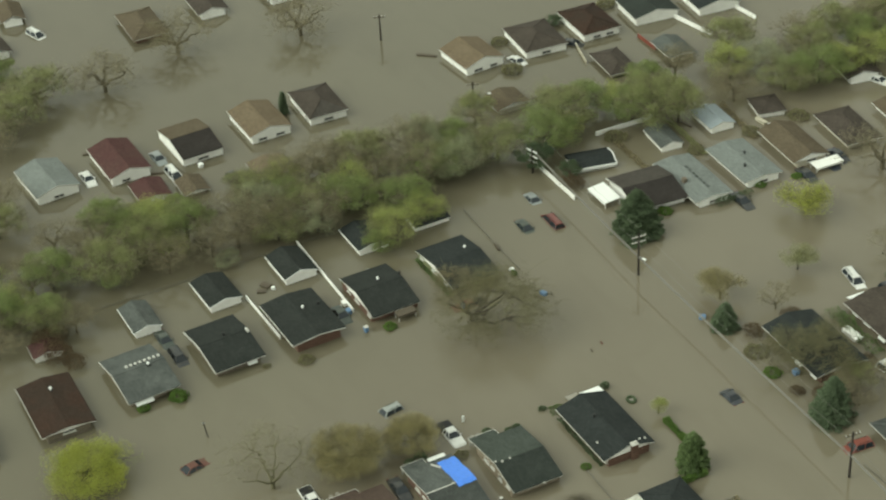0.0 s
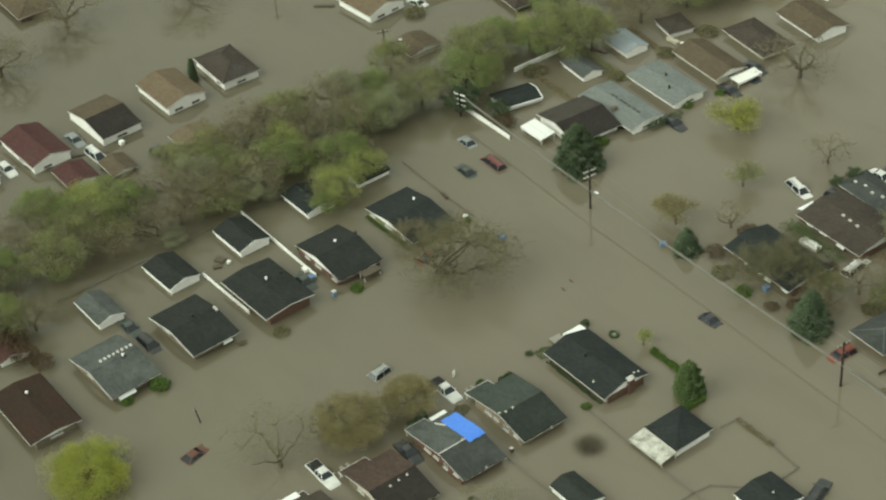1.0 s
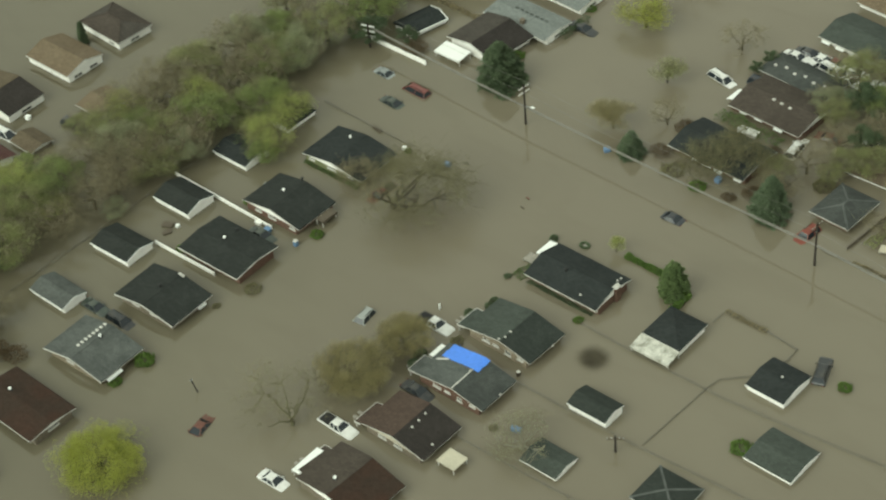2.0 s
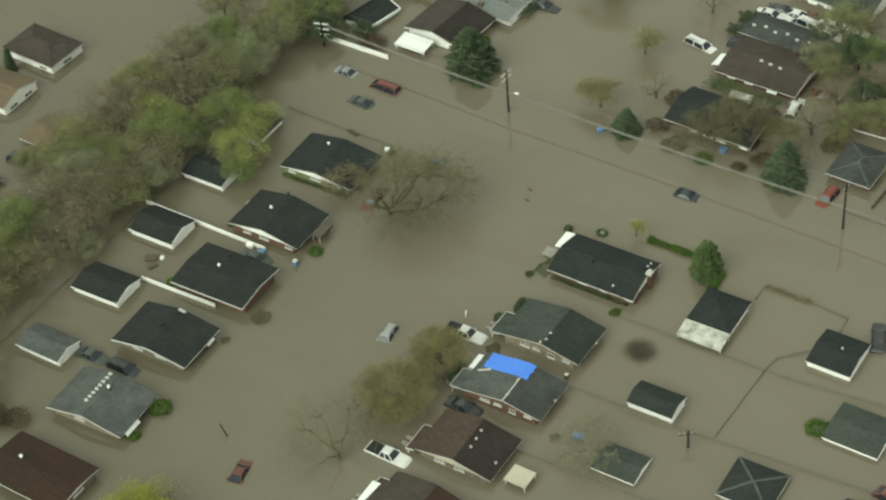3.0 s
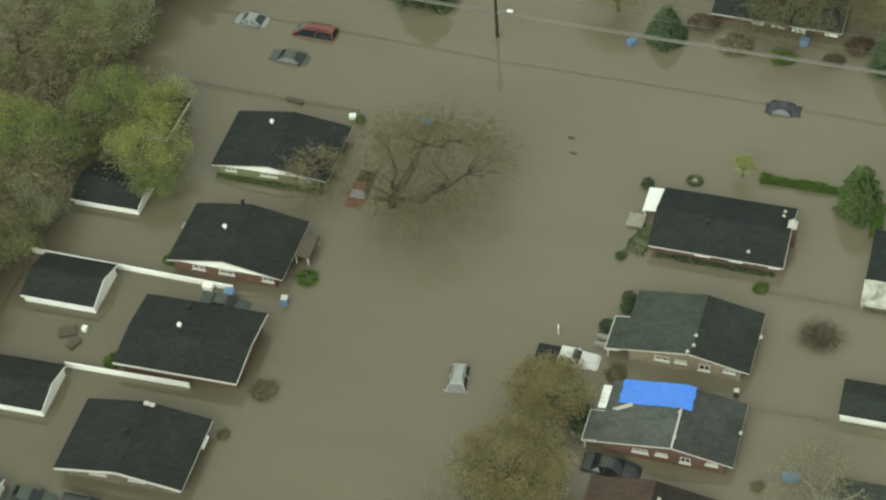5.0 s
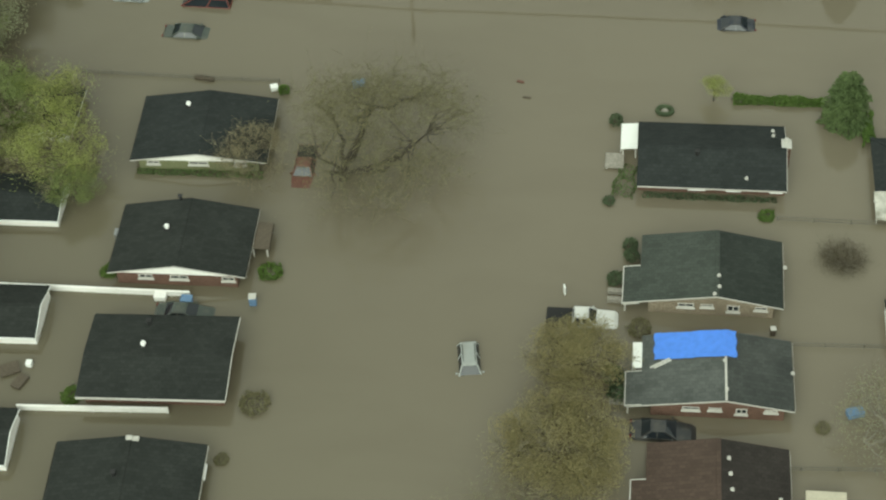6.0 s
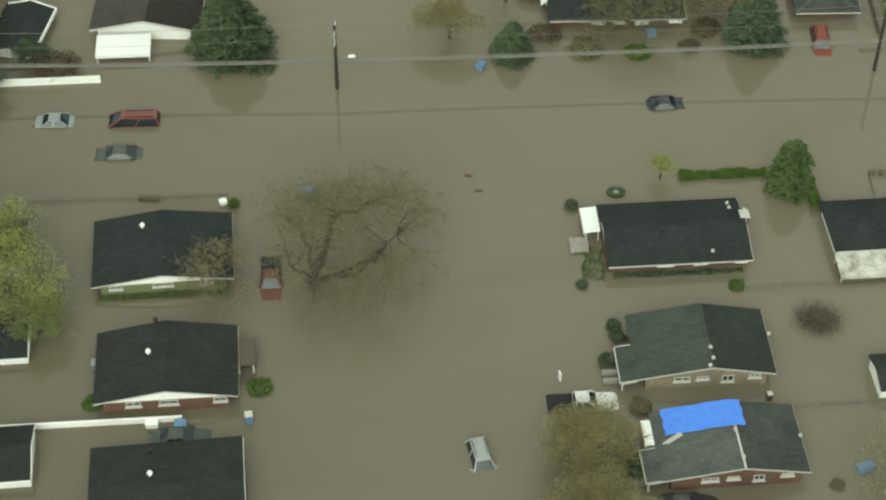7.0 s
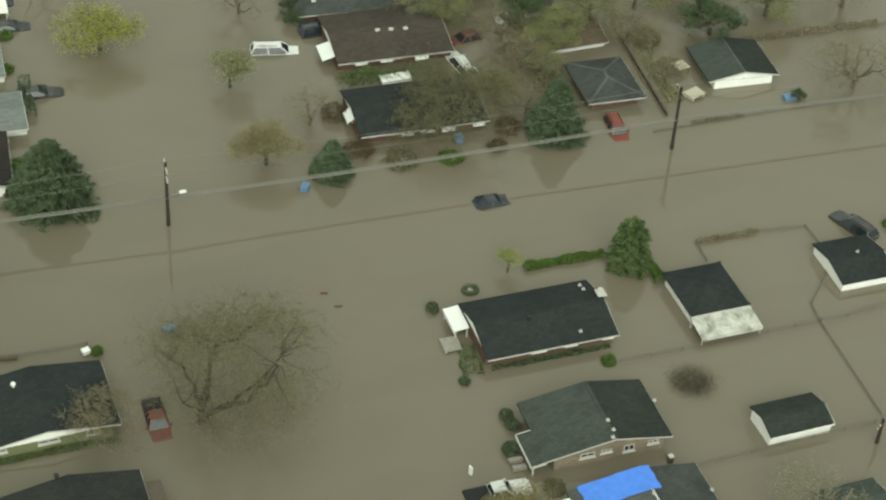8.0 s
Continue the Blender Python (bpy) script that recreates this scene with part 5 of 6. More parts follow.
car(14.4, -19.5, 5.0, WHITE_P, "white car beside the brown house's porch", sink=0.85, length=4.0)

# ---- fences, poles and wires ----
panel_fence((-33.3, 6.1), (-16.1, 7.0), "long white panel fence standing out of the water")
panel_fence((-24.9, -3.8), (-15.1, -2.9), "white panel fence beside the charcoal-roofed house")
panel_fence((-35.3, 41.9), (-25.3, 42.4), "white panel fence beside the cross street", high=0.62)
panel_fence((-38.5, 52.7), (-38.7, 61.8), "white panel fence behind the garages", high=0.62)
wire_fence([(23.3, 18.5), (30.9, 18.8), (42.4, 19.6), (53.9, 21.4), (70.1, 24.4)], "wire fence between the back yards, barely above water")
wire_fence([(24.2, 7.2), (39.2, 8.4), (58.4, 10.9)], "dark wire fence between two yards")
wire_fence([(23.1, -2.9), (36.6, -1.6), (57.3, 0.9)], "wire fence along the brown-roofed house's yard")
wire_fence([(34.2, 28.2), (34.2, 30.4), (39.7, 30.7), (43.8, 30.5), (44.2, 26.1), (40.2, 21.5), (40.0, 19.5)], "overgrown wire fence round a back yard", high=0.27)
wire_fence([(40.0, 19.5), (40.1, 9.2)], "wire fence across the yards", high=0.23)
wire_fence([(-29.9, 28.4), (-20.2, 28.6), (-14.4, 28.9)], "low wire fence along the cross street", high=0.31)
wire_fence([(-32.9, 22.1), (-33.2, 6.2), (-32.2, -6.5), (-31.5, -20.3), (-30.2, -34.4)], "wire fence along the foot of the trees", high=0.39)
utility_pole(-6.35, 41.45, 6.2, "dark wooden utility pole with pale crossarms and a street light", arm=88, arms=2, arm_mat=TRIM, lamp=(1.25, 0.1))
utility_pole(37.0, 42.9, 6.3, "dark wooden utility pole beside the cross street", arm=88)
utility_pole(38.5, 6.6, 2.38, "short dark pole among the back yards", arm=40)
utility_pole(-79.8, 37.3, 4.4, "wooden utility pole far across the water", arm=70)
utility_pole(-54.1, 41.1, 4.2, "wooden utility pole beside a small garage", arm=70, lamp=(0.8, 2.2))
utility_pole(-34.1, 40.6, 3.92, "utility pole with white crossarms in the trees", arm=20, arms=3, arm_mat=BRIGHT)
utility_pole(88.2, 42.6, 6.3, "dark wooden utility pole along the cross street", arm=88)
cables([(-40.2, 41.2, 2.9), (-6.35, 41.45, 2.75), (37.0, 42.9, 3.0), (91.8, 43.1, 3.0)], "thick grey bundle of cables strung along the cross street", ((0, 0), (0.11, 0.05), (-0.1, -0.04), (0.04, -0.1)), sag=0.2, thick=0.036)
cables([(-40.2, 41.2, 5.5), (-6.35, 41.45, 5.85), (37.0, 42.9, 5.95), (91.8, 43.1, 5.95)], "thin wires strung along the cross street", ((0, 0.9), (0, -0.9)), sag=0.5, thick=0.012)


def sign_post(x, y, ang, lean):
    base = thing("post", pose(x, y, 0, 0, lean, ang), "short leaning dark post in the street", "post")
    part("pole", tubed((0, 0, -1.2), (0, 0, 1.9), 0.09, 0.07, 8), POLE_WOOD, base)
    part("bracket", boxed(0, 0, 1.8, 0.24, 0.24, 0.12), STEEL, base)


sign_post(-1.75, -16.5, 200, 16)


def small_box(name, x, y, z, sx, sy, sz, ang, mat, label, category, lid=None):
    base = thing(name, pose(x, y, z, 0, 0, ang), label, category)
    part("body", boxed(0, 0, 0, sx, sy, sz, bevel=min(sx, sy, sz) * 0.12), mat, base)
    part("lid", boxed(0, 0, sz / 2 + 0.03, sx * 1.06, sy * 1.06, 0.06, bevel=0.02), lid or mat, base)
    return base


small_box("bin", -8.3, 29.2, 0.1, 0.9, 0.6, 0.4, 20, BLUE_PLASTIC, "pale blue bin drifting on the water", "bin")
small_box("bin", 5.2, 43.75, 0.15, 0.8, 0.6, 0.5, 60, BLUE_PLASTIC, "blue bin drifting near the spruce", "bin")
small_box("bin", 50.2, 47.8, 0.1, 1.2, 0.7, 0.4, 10, BLUE_PLASTIC, "blue tub beside a dark shrub", "bin")
small_box("container", -18.0, 6.6, 0.2, 0.8, 0.55, 0.4, 3, WHITE, "white storage chest against the fence", "container")
small_box("barrel", -16.1, 6.4, 0.2, 0.75, 0.6, 0.6, 3, BLUE_PLASTIC, "blue plastic tub by the fence end", "barrel", BLUE_PLASTIC)
small_box("bin", -11.6, 6.9, 0.3, 0.5, 0.5, 0.8, 10, BLUE_PLASTIC, "pale blue bin at the house corner", "bin", TRIM)
small_box("bin", 23.3, 8.2, 0.25, 0.36, 0.36, 0.55, 10, OLD_WOOD, "brown bin with a pale lid by the fence", "bin", TRIM)
small_box("sign", 9.3, 10.16, 0.35, 0.1, 0.35, 0.7, 20, BRIGHT, "small white sign standing in the water", "sign")
small_box("plank", -8.0, 28.4, 0.02, 1.3, 0.25, 0.06, 30, OLD_WOOD, "brown plank drifting on the water", "plank")
small_box("plank", 3.8, 30.8, 0.02, 0.55, 0.16, 0.05, -10, RUST_PAINT, "rusty plank drifting on the water", "plank")
small_box("plank", 4.5, 29.1, 0.02, 0.6, 0.12, 0.05, -4, OLD_WOOD, "dark plank drifting on the water", "plank")
small_box("log", -20.2, 28.6, 0.05, 1.5, 0.35, 0.3, -6, OLD_WOOD, "brown wood caught on the fence", "log")
small_box("table", -14.6, 28.0, 0.2, 0.55, 0.5, 0.3, 20, BRIGHT, "white garden table in the water", "table")
small_box("container", -22.2, 11.6, 0.5, 0.6, 0.6, 0.7, 4, STEEL, "grey air unit at the house's back wall", "air conditioner")

# ---- trees and shrubs ----
GREENS = [
    broadleaf(11, 5.47, 4.14, 17000, 0.075, LEAF_GREEN, TWIG, "tall tree in fresh green leaf in the belt of trees", twigs=900, clump=0.8, lumps=34, puff=1.15),
    broadleaf(12, 5.76, 4.32, 14000, 0.07, LEAF_OLIVE, TWIG, "tall tree with thin olive-grey spring leaves", twigs=1800, clump=0.85, lumps=30, puff=1.15),
    bare_tree(13, 5.6, 4.2, 4600, 0.05, LEAF_BUDS, TWIG, "tall bare tree with brown buds", thick=0.24, fork=0.3, orders=(6, 50, 380, 2200), hang=0.35),
    broadleaf(14, 4.75, 3.78, 13000, 0.07, LEAF_LIME, TWIG, "tree in lime-green spring leaf", twigs=900, clump=1.0, lumps=22, puff=1.35),
    broadleaf(15, 4.9, 4.14, 14000, 0.07, LEAF_PALE, TWIG, "tree in pale grey-green blossom", twigs=1500, clump=0.8, lumps=32, puff=1.15),
]
for k, ob in enumerate(GREENS):
    place(ob, -39.0 - 2 * (k % 2), -25 + 14 * k)
rnd = random.Random(5)


def thicket(x0, x1, y0, y1, step, mix, s0=0.8, s1=1.2, slope=0.0):
    """More trees of the belt on a jittered grid; mix: how often each kind comes."""
    y = y0
    while y < y1:
        x = x0 + slope * (y - y0)
        while x < x1 + slope * (y - y0):
            if rnd.random() < 0.2:
                x += step
                continue
            put(GREENS[rnd.choices(range(5), mix)[0]], x + rnd.uniform(-0.35, 0.35) * step, y + rnd.uniform(-0.35, 0.35) * step, rnd.uniform(s0, s1), rnd.uniform(0, 360), rnd.uniform(s0, s1))
            x += step
        y += step


# the belt from south to north: green at its foot, bare and brown in between, pale at the crossing
thicket(-46.3, -31.0, -38.0, -24.0, 4.9, (5, 3, 2, 4, 0), 0.75, 1.0)
thicket(-45.0, -32.5, -23.5, -15.0, 4.6, (0, 2, 9, 0, 0), 0.8, 1.1)
thicket(-47.0, -41.5, -14.5, -1.0, 4.5, (4, 2, 2, 4, 0), 0.8, 1.1)
thicket(-40.5, -32.5, -14.5, -6.0, 4.3, (4, 2, 4, 2, 0), 0.7, 1.0)
thicket(-42.0, -33.5, -5.0, 4.5, 4.6, (0, 2, 9, 0, 1), 0.75, 1.05)
thicket(-46.0, -41.0, 4.5, 10.0, 4.4, (4, 1, 2, 4, 0), 0.75, 1.0)
thicket(-39.5, -35.0, 5.5, 10.0, 4.4, (0, 4, 1, 0, 3), 0.7, 0.9)
thicket(-48.0, -36.5, 11.0, 29.0, 5.1, (1, 2, 9, 0, 0), 0.85, 1.15)
thicket(-39.5, -37.0, 27.0, 33.0, 4.5, (6, 1, 0, 1, 0), 0.8, 1.0)
thicket(-48.0, -36.5, 29.5, 40.0, 4.5, (1, 4, 2, 0, 5), 0.75, 1.05)
thicket(-48.0, -34.0, -37.8, 28.6, 6.9, (2, 3, 5, 1, 1), 0.35, 0.5)
thicket(-44.1, -36.8, 44.8, 59.7, 4.4, (5, 3, 2, 3, 0))
thicket(-47.9, -35.3, 60.1, 117.3, 5.4, (3, 5, 4, 1, 1))
put(GREENS[3], -28.3, 17.3, 0.95, 40, 0.95)
put(GREENS[3], -30.2, 22.2, 0.9, 140, 0.9)
put(GREENS[0], -26.6, 15.0, 0.55, 200, 0.6)
put(GREENS[0], -34.0, 21.9, 0.95, 300)
for x, y, k, s in ((-28.4, -24.6, 2, 0.7), (-30.4, -27.6, 1, 0.8), (-27.5, -34.5, 2, 0.8), (-33.5, -32.7, 0, 0.9), (-87.6, -15.0, 1, 1.15), (-81.7, -20.7, 1, 1.2), (-74.8, -25.3, 2, 1.2), (-85.3, -5.0, 2, 1.25),
                   (-92.0, 8.4, 2, 1.25), (-87.5, 27.0, 2, 1.3), (-97.9, -19.5, 0, 0.9), (-59.6, -26.6, 2, 0.9), (-53.6, -28.4, 1, 0.9), (32.7, 60.4, 1, 0.65), (36.6, 63.4, 1, 0.75), (38.6, 58.7, 2, 0.7), (41.6, 64.5, 1, 0.9), (30.7, 66.0, 2, 0.8), (53.6, 61.0, 1, 0.9), (61.6, 61.1, 2, 0.9),
                   (21.8, 73.3, 1, 0.9), (26.7, 70.6, 0, 0.7), (30.7, 77.3, 1, 1.0), (40.6, 76.7, 0, 1.0), (49.5, 70.4, 1, 1.0), (56.6, 63.0, 2, 0.9)):
    put(GREENS[k], x, y, s * (1.05 if x < -66 else 1.0), rnd.uniform(0, 360), s, -0.9 if x < -66 else 0.0)

place(bare_tree(21, 6.0, 6.9, 42000, 0.042, LEAF_HAZE, TWIG_DARK, "wide bare budding tree standing in the flooded street edge", thick=0.36, fork=0.1, lean=(2.8, 1.8), orders=(7, 46, 900, 9800), lobed=52, fine=0.0095, hang=0.34, bark=BARK), -7.8, 19.1, 0)
DARK_TREE = broadleaf(37, 3.74, 2.7, 7000, 0.11, NEEDLE, TWIG, "dense dark green tree grown round a utility pole", twigs=200, thick=0.18, clump=0.8, lumps=22)
place(DARK_TREE, -35.1, 41.5)
put(DARK_TREE, -30.8, 44.6, 0.6, 70)
place(bare_tree(36, 2.7, 2.9, 6000, 0.045, LEAF_BUDS, TWIG, "small brown budding tree beside the house corner", thick=0.1, orders=(5, 30, 250, 1600)), -14.2, 19.6)
place(broadleaf(22, 4.18, 4.3, 52000, 0.055, LEAF_OCHRE, TWIG, "round tree with ochre spring buds beside the street", twigs=2200, thick=0.26, round_top=1.2, lumps=110, low=-0.5), 10.5, -4.2)
place(broadleaf(23, 3.6, 3.3, 30000, 0.055, LEAF_OCHRE, TWIG, "smaller tree with ochre spring buds by the pickup", twigs=1200, thick=0.2, round_top=1.2, lumps=90, low=-0.5), 10.95, 3.2)
place(bare_tree(24, 5.0, 5.4, 1500, 0.04, LEAF_OLIVE, TWIG, "bare leafless tree reaching over the street", thick=0.26, fork=0.15, lean=(-2.0, 0.6), orders=(5, 34, 320, 2600), fine=0.009, bark=TWIG_DARK), 10.0, -12.9)
place(broadleaf(25, 3.0, 4.9, 34000, 0.075, LEAF_YELLOW, TWIG, "dense round tree in bright yellow-green blossom", twigs=200, thick=0.24, round_top=1.6, clump=0.6, lumps=80), -0.9, -30.4)
place(broadleaf(26, 4.03, 3.78, 6500, 0.095, LEAF_YELLOW, TWIG, "small tree in yellow-green leaf north of the crossing", twigs=900, thick=0.2), -8.2, 67.2)
place(bare_tree(27, 4.6, 5.6, 30000, 0.05, LEAF_BROWN, TWIG_DARK, "broad brown budding tree over the brick house's roof", thick=0.28, lean=(1.0, 0.7), orders=(6, 70, 500, 4500)), 18.2, 49.2)
place(broadleaf(28, 3.6, 2.9, 14000, 0.055, LEAF_OCHRE, TWIG, "small ochre budding tree in the side street", twigs=900, thick=0.16, climb=1.4), 2.8, 47.7)
place(bare_tree(29, 3.6, 2.4, 1200, 0.05, LEAF_BUDS, TWIG, "slim bare tree in the side street", thick=0.12, orders=(5, 20, 120, 700)), 7.6, 52.5)
place(broadleaf(30, 3.6, 2.52, 2200, 0.09, LEAF_OLIVE, TWIG, "slim pale green tree in the side street", twigs=600, thick=0.12), 2.0, 59.3)
place(bare_tree(31, 4.32, 3.1, 1500, 0.05, LEAF_BUDS, TWIG, "bare tree in the side street", thick=0.15, orders=(5, 25, 160, 900)), 5.0, 70.9)
place(bare_tree(32, 5.76, 5.85, 1500, 0.05, LEAF_BUDS, TWIG, "large bare tree before the brown-roofed houses", thick=0.34, fork=0.25, orders=(6, 40, 300, 1700), fine=0.016), -12.3, 81.9)
place(bare_tree(33, 4.68, 4.5, 3000, 0.05, LEAF_BUDS, TWIG, "bare tree beside the cross street", thick=0.24, orders=(6, 40, 300, 2200)), 56.6, 48.2)
place(bare_tree(34, 3.24, 3.9, 3500, 0.05, LEAF_PALE, TWIG, "pale bare tree beside a mossy shed", thick=0.24, orders=(6, 30, 300, 1800), bark=PALE_BARK), 30.9, 0.6)
place(bare_tree(35, 3.24, 3.06, 3000, 0.05, LEAF_BUDS, TWIG, "bare brown tree beside the patched house", thick=0.14, orders=(5, 35, 220, 1500)), 26.3, 50.4)
place(conifer(41, 6.3, 4.1, NEEDLE, "large dark green spruce beside the cross street", boughs=190, leaves=48, narrow=0.75, droop=0.3), -14.9, 46.0)
place(conifer(42, 3.4, 1.95, NEEDLE_BLUE, "small blue-green spruce beside the cross street", boughs=170, leaves=34, narrow=0.8), 7.85, 45.3)
place(conifer(43, 5.7, 2.8, NEEDLE_BLUE, "tall blue-green spruce beside the brick house", boughs=220, leaves=34, narrow=0.75), 27.8, 46.9)
place(conifer(44, 4.6, 1.9, LEAF_CYPRESS, "dark olive cypress at the end of the hedge", boughs=130, leaves=34, narrow=0.42, droop=0.45), 27.9, 29.0)
place(conifer(45, 3.6, 0.72, NEEDLE, "narrow dark cypress beside a house", boughs=90, leaves=18, narrow=0.5), -66.0, 16.3)
place(conifer(46, 5.76, 2.88, NEEDLE, "dark spruce behind the houses", boughs=150, leaves=26), 32.6, 85.2)
hedge(51, (19.7, 30.3), (26.4, 30.6), 0.62, 0.45, LEAF_HEDGE, "bright green clipped hedge standing out of the water")
hedge(52, (29.3, 29.8), (29.7, 26.4), 0.83, 0.55, LEAF_HEDGE, "bright green hedge running to the garage")
# besides drowned tops, this dark strip stands in for the wall-side green reflection
hedge(53, (13.8, 19.95), (23.2, 20.4), 0.46, 0.09, NEEDLE, "drowned green hedge tops along the brick wall, doubling as reflection", per_metre=110)
hedge(54, (12.6, 22.8), (12.4, 19.5), 1.38, 0.16, LEAF_CYPRESS, "drowned green shrubs at the house corner", per_metre=150)
hedge(55, (-22.8, 18.4), (-13.5, 18.9), 0.55, 0.12, LEAF_CYPRESS, "drowned olive shrubs along the house wall", per_metre=110)
hedge(56, (34.2, 30.4), (39.6, 30.7), 0.46, 0.31, LEAF_BUDS, "dry brown creepers on the yard fence", per_metre=90)
hedge(57, (-15.3, 63.5), (-15.2, 58.1), 0.83, 0.78, NEEDLE, "dark green shrubs along the grey-roofed house", per_metre=150)
hedge(58, (11.3, 57.9), (21.1, 58.1), 1.47, 0.62, LEAF_CYPRESS, "green shrubs along the brick house", per_metre=120)
BALL = shrub(61, 0.56, 0.59, 0.76, NEEDLE, "small round dark green clipped bush beside the house", leaves=520, size=0.09)
place(BALL, 13.4, 14.9)
put(BALL, 13.5, 13.9, 1.0, 80)
put(BALL, 12.6, 11.6, 1.15, 150)
put(BALL, 13.2, 3.3, 1.4, 30)
put(BALL, 13.6, 1.8, 1.3, 100)
put(BALL, 11.35, 27.2, 0.95, 10)
put(BALL, 11.5, 19.0, 0.85, 200, 0.5)
LOW = shrub(62, 1.12, 0.95, 0.56, LEAF_HEDGE, "low green shrub spreading on the water beside a wall", leaves=620, size=0.11)
place(LOW, -11.0, 9.7)
put(LOW, -22.1, 8.6, 0.8, 60)
put(LOW, -21.7, -2.3, 0.85, 120)
put(LOW, -10.0, -17.4, 1.35, 30, 2.0)
put(LOW, -9.9, -21.6, 0.9, 80, 1.1)
put(LOW, 22.6, 18.8, 0.7, 70)
put(LOW, 18.1, 45.3, 1.3, 10, 0.8)
put(LOW, 48.1, 15.2, 1.4, 10, 1.4)
put(LOW, 51.0, 29.1, 0.9, 10, 1.3)
put(LOW, -13.8, 27.8, 0.5, 10, 1.4)
OLIVE_LOW = shrub(63, 1.08, 1.04, 0.72, LEAF_BROWN, "dull olive shrub beside the wall", leaves=520, size=0.11)
place(OLIVE_LOW, -9.7, -1.6)
put(OLIVE_LOW, -10.8, -6.2, 0.5, 50)
put(OLIVE_LOW, 13.8, 45.8, 1.5, 50, 0.9)
place(broadleaf(38, 2.1, 1.1, 2600, 0.05, LEAF_LIME, TWIG, "small leaning bush in pale leaf at the hedge's end", thick=0.07, twigs=80, lean=(0.5, 0.2), fork=0.45), 18.2, 30.2)
put(OLIVE_LOW, 14.5, 7.5, 0.8, 50)
DRY = shrub(64, 1.98, 1.9, 0.48, LEAF_DRY, "dark fuzzy drowned bush just breaking the surface", leaves=6800, size=0.036, soft=0.84)
place(DRY, 27.8, 15.3)
RUST = shrub(65, 1.62, 1.42, 1.12, LEAF_RUST, "rusty brown shrub beside the brick house", leaves=1300, size=0.08, hollow=0.3)
place(RUST, 10.7, 47.5)
put(RUST, -24.2, -28.0, 1.5, 20, 1.7)
put(RUST, -22.0, -26.6, 1.1, 200, 1.3)
put(RUST, -27.6, -27.9, 1.6, 100, 2.0)
put(RUST, -28.6, 43.9, 1.3, 40)
put(RUST, 9.9, 53.3, 1.0, 90)
put(RUST, 24.1, 48.5, 1.0, 70, 0.7)


def tub(x, y):
    base = thing("tyre_planter", pose(x, y, 0), "dark round planter with a pale middle in the water", "planter")
    bm = bmesh.new()
    n, m = 18, 8
    rows = [[bm.verts.new(((0.55 + 0.17 * math.cos(b)) * math.cos(a), (0.42 + 0.17 * math.cos(b)) * math.sin(a), 0.1 + 0.2 * math.sin(b))) for b in (2 * math.pi * j / m for j in range(m))] for a in (2 * math.pi * i / n for i in range(n))]
    for i in range(n):
        for j in range(m):
            bm.faces.new((rows[i][j], rows[(i + 1) % n][j], rows[(i + 1) % n][(j + 1) % m], rows[i][(j + 1) % m]))
    part("rim", bm, NEEDLE, base)
    part("middle", tubed((0, 0, -0.2), (0, 0, 0.1), 0.3, 0.25, 10), CONCRETE, base)


tub(14.8, 28.7)

# fences, brush and clutter of the north-east yards
panel_fence((38.6, 61.6), (38.3, 47.4), "pale weathered board fence between two yards", high=0.35, mat=OLD_WOOD)
wire_fence([(36.3, 45.4), (46.3, 46.1), (59.0, 46.6), (73.8, 46.8)], "low wire fence along the cross street", high=0.23)
wire_fence([(49.8, 57.0), (64.1, 57.3), (79.4, 57.4)], "overgrown wire fence behind the garage", high=0.39)
hedge(71, (39.8, 57.3), (39.9, 49.2), 1.2, 0.31, LEAF_OLIVE, "low olive brush along the board fence", per_metre=120)
hedge(72, (50.1, 57.3), (63.8, 57.6), 0.83, 0.31, LEAF_BUDS, "dry brown brush along the yard fence", per_metre=90)
hedge(73, (40.1, 46.0), (45.1, 46.2), 0.46, 0.16, LEAF_BUDS, "dry weeds caught in the street fence", per_metre=90)
hedge(74, (12.3, 58.2), (15.3, 58.3), 1.38, 0.7, LEAF_CYPRESS, "green bushes between the two brick houses", per_metre=150)
put(DARK_TREE, 47.1, 59.1, 1.15, 30, 0.85)
put(DARK_TREE, 50.9, 47.5, 0.28, 10, 0.25)
put(OLIVE_LOW, 41.2, 54.7, 1.1, 30)
put(OLIVE_LOW, 40.6, 59.0, 1.5, 80)
put(OLIVE_LOW, 29.6, 54.7, 1.3, 15)
put(RUST, 22.4, 46.0, 0.7, 30, 0.6)
put(RUST, 21.3, 56.2, 0.9, 130, 0.6)
porch(41.9, 49.9, 20.8, 1.47, 1.3, 0.4, 0.07, "low cream shed roof beside the garage", CREAM)
small_box("crate", 42.0, 53.7, 0.3, 1.2, 1.2, 0.8, 15, OLD_WOOD, "wooden crate with a pale lid beside the garage", "crate", CREAM)
small_box("trailer", 16.4, 57.4, 0.2, 2.6, 1.1, 0.4, 4, WHITE, "low white trailer between the brick houses", "trailer")
small_box("barrel", 19.4, 47.7, 0.2, 0.7, 0.7, 0.6, 0, BLUE_PLASTIC, "small blue barrel under the budding tree", "barrel")
car(30.0, 65.5, 12.9, WHITE_P, "white car among the back yards", sink=0.93, length=4.13)
car(32.9, 67.1, 15.9, DARK_P, "black car among the back yards", sink=0.88, length=4.13)

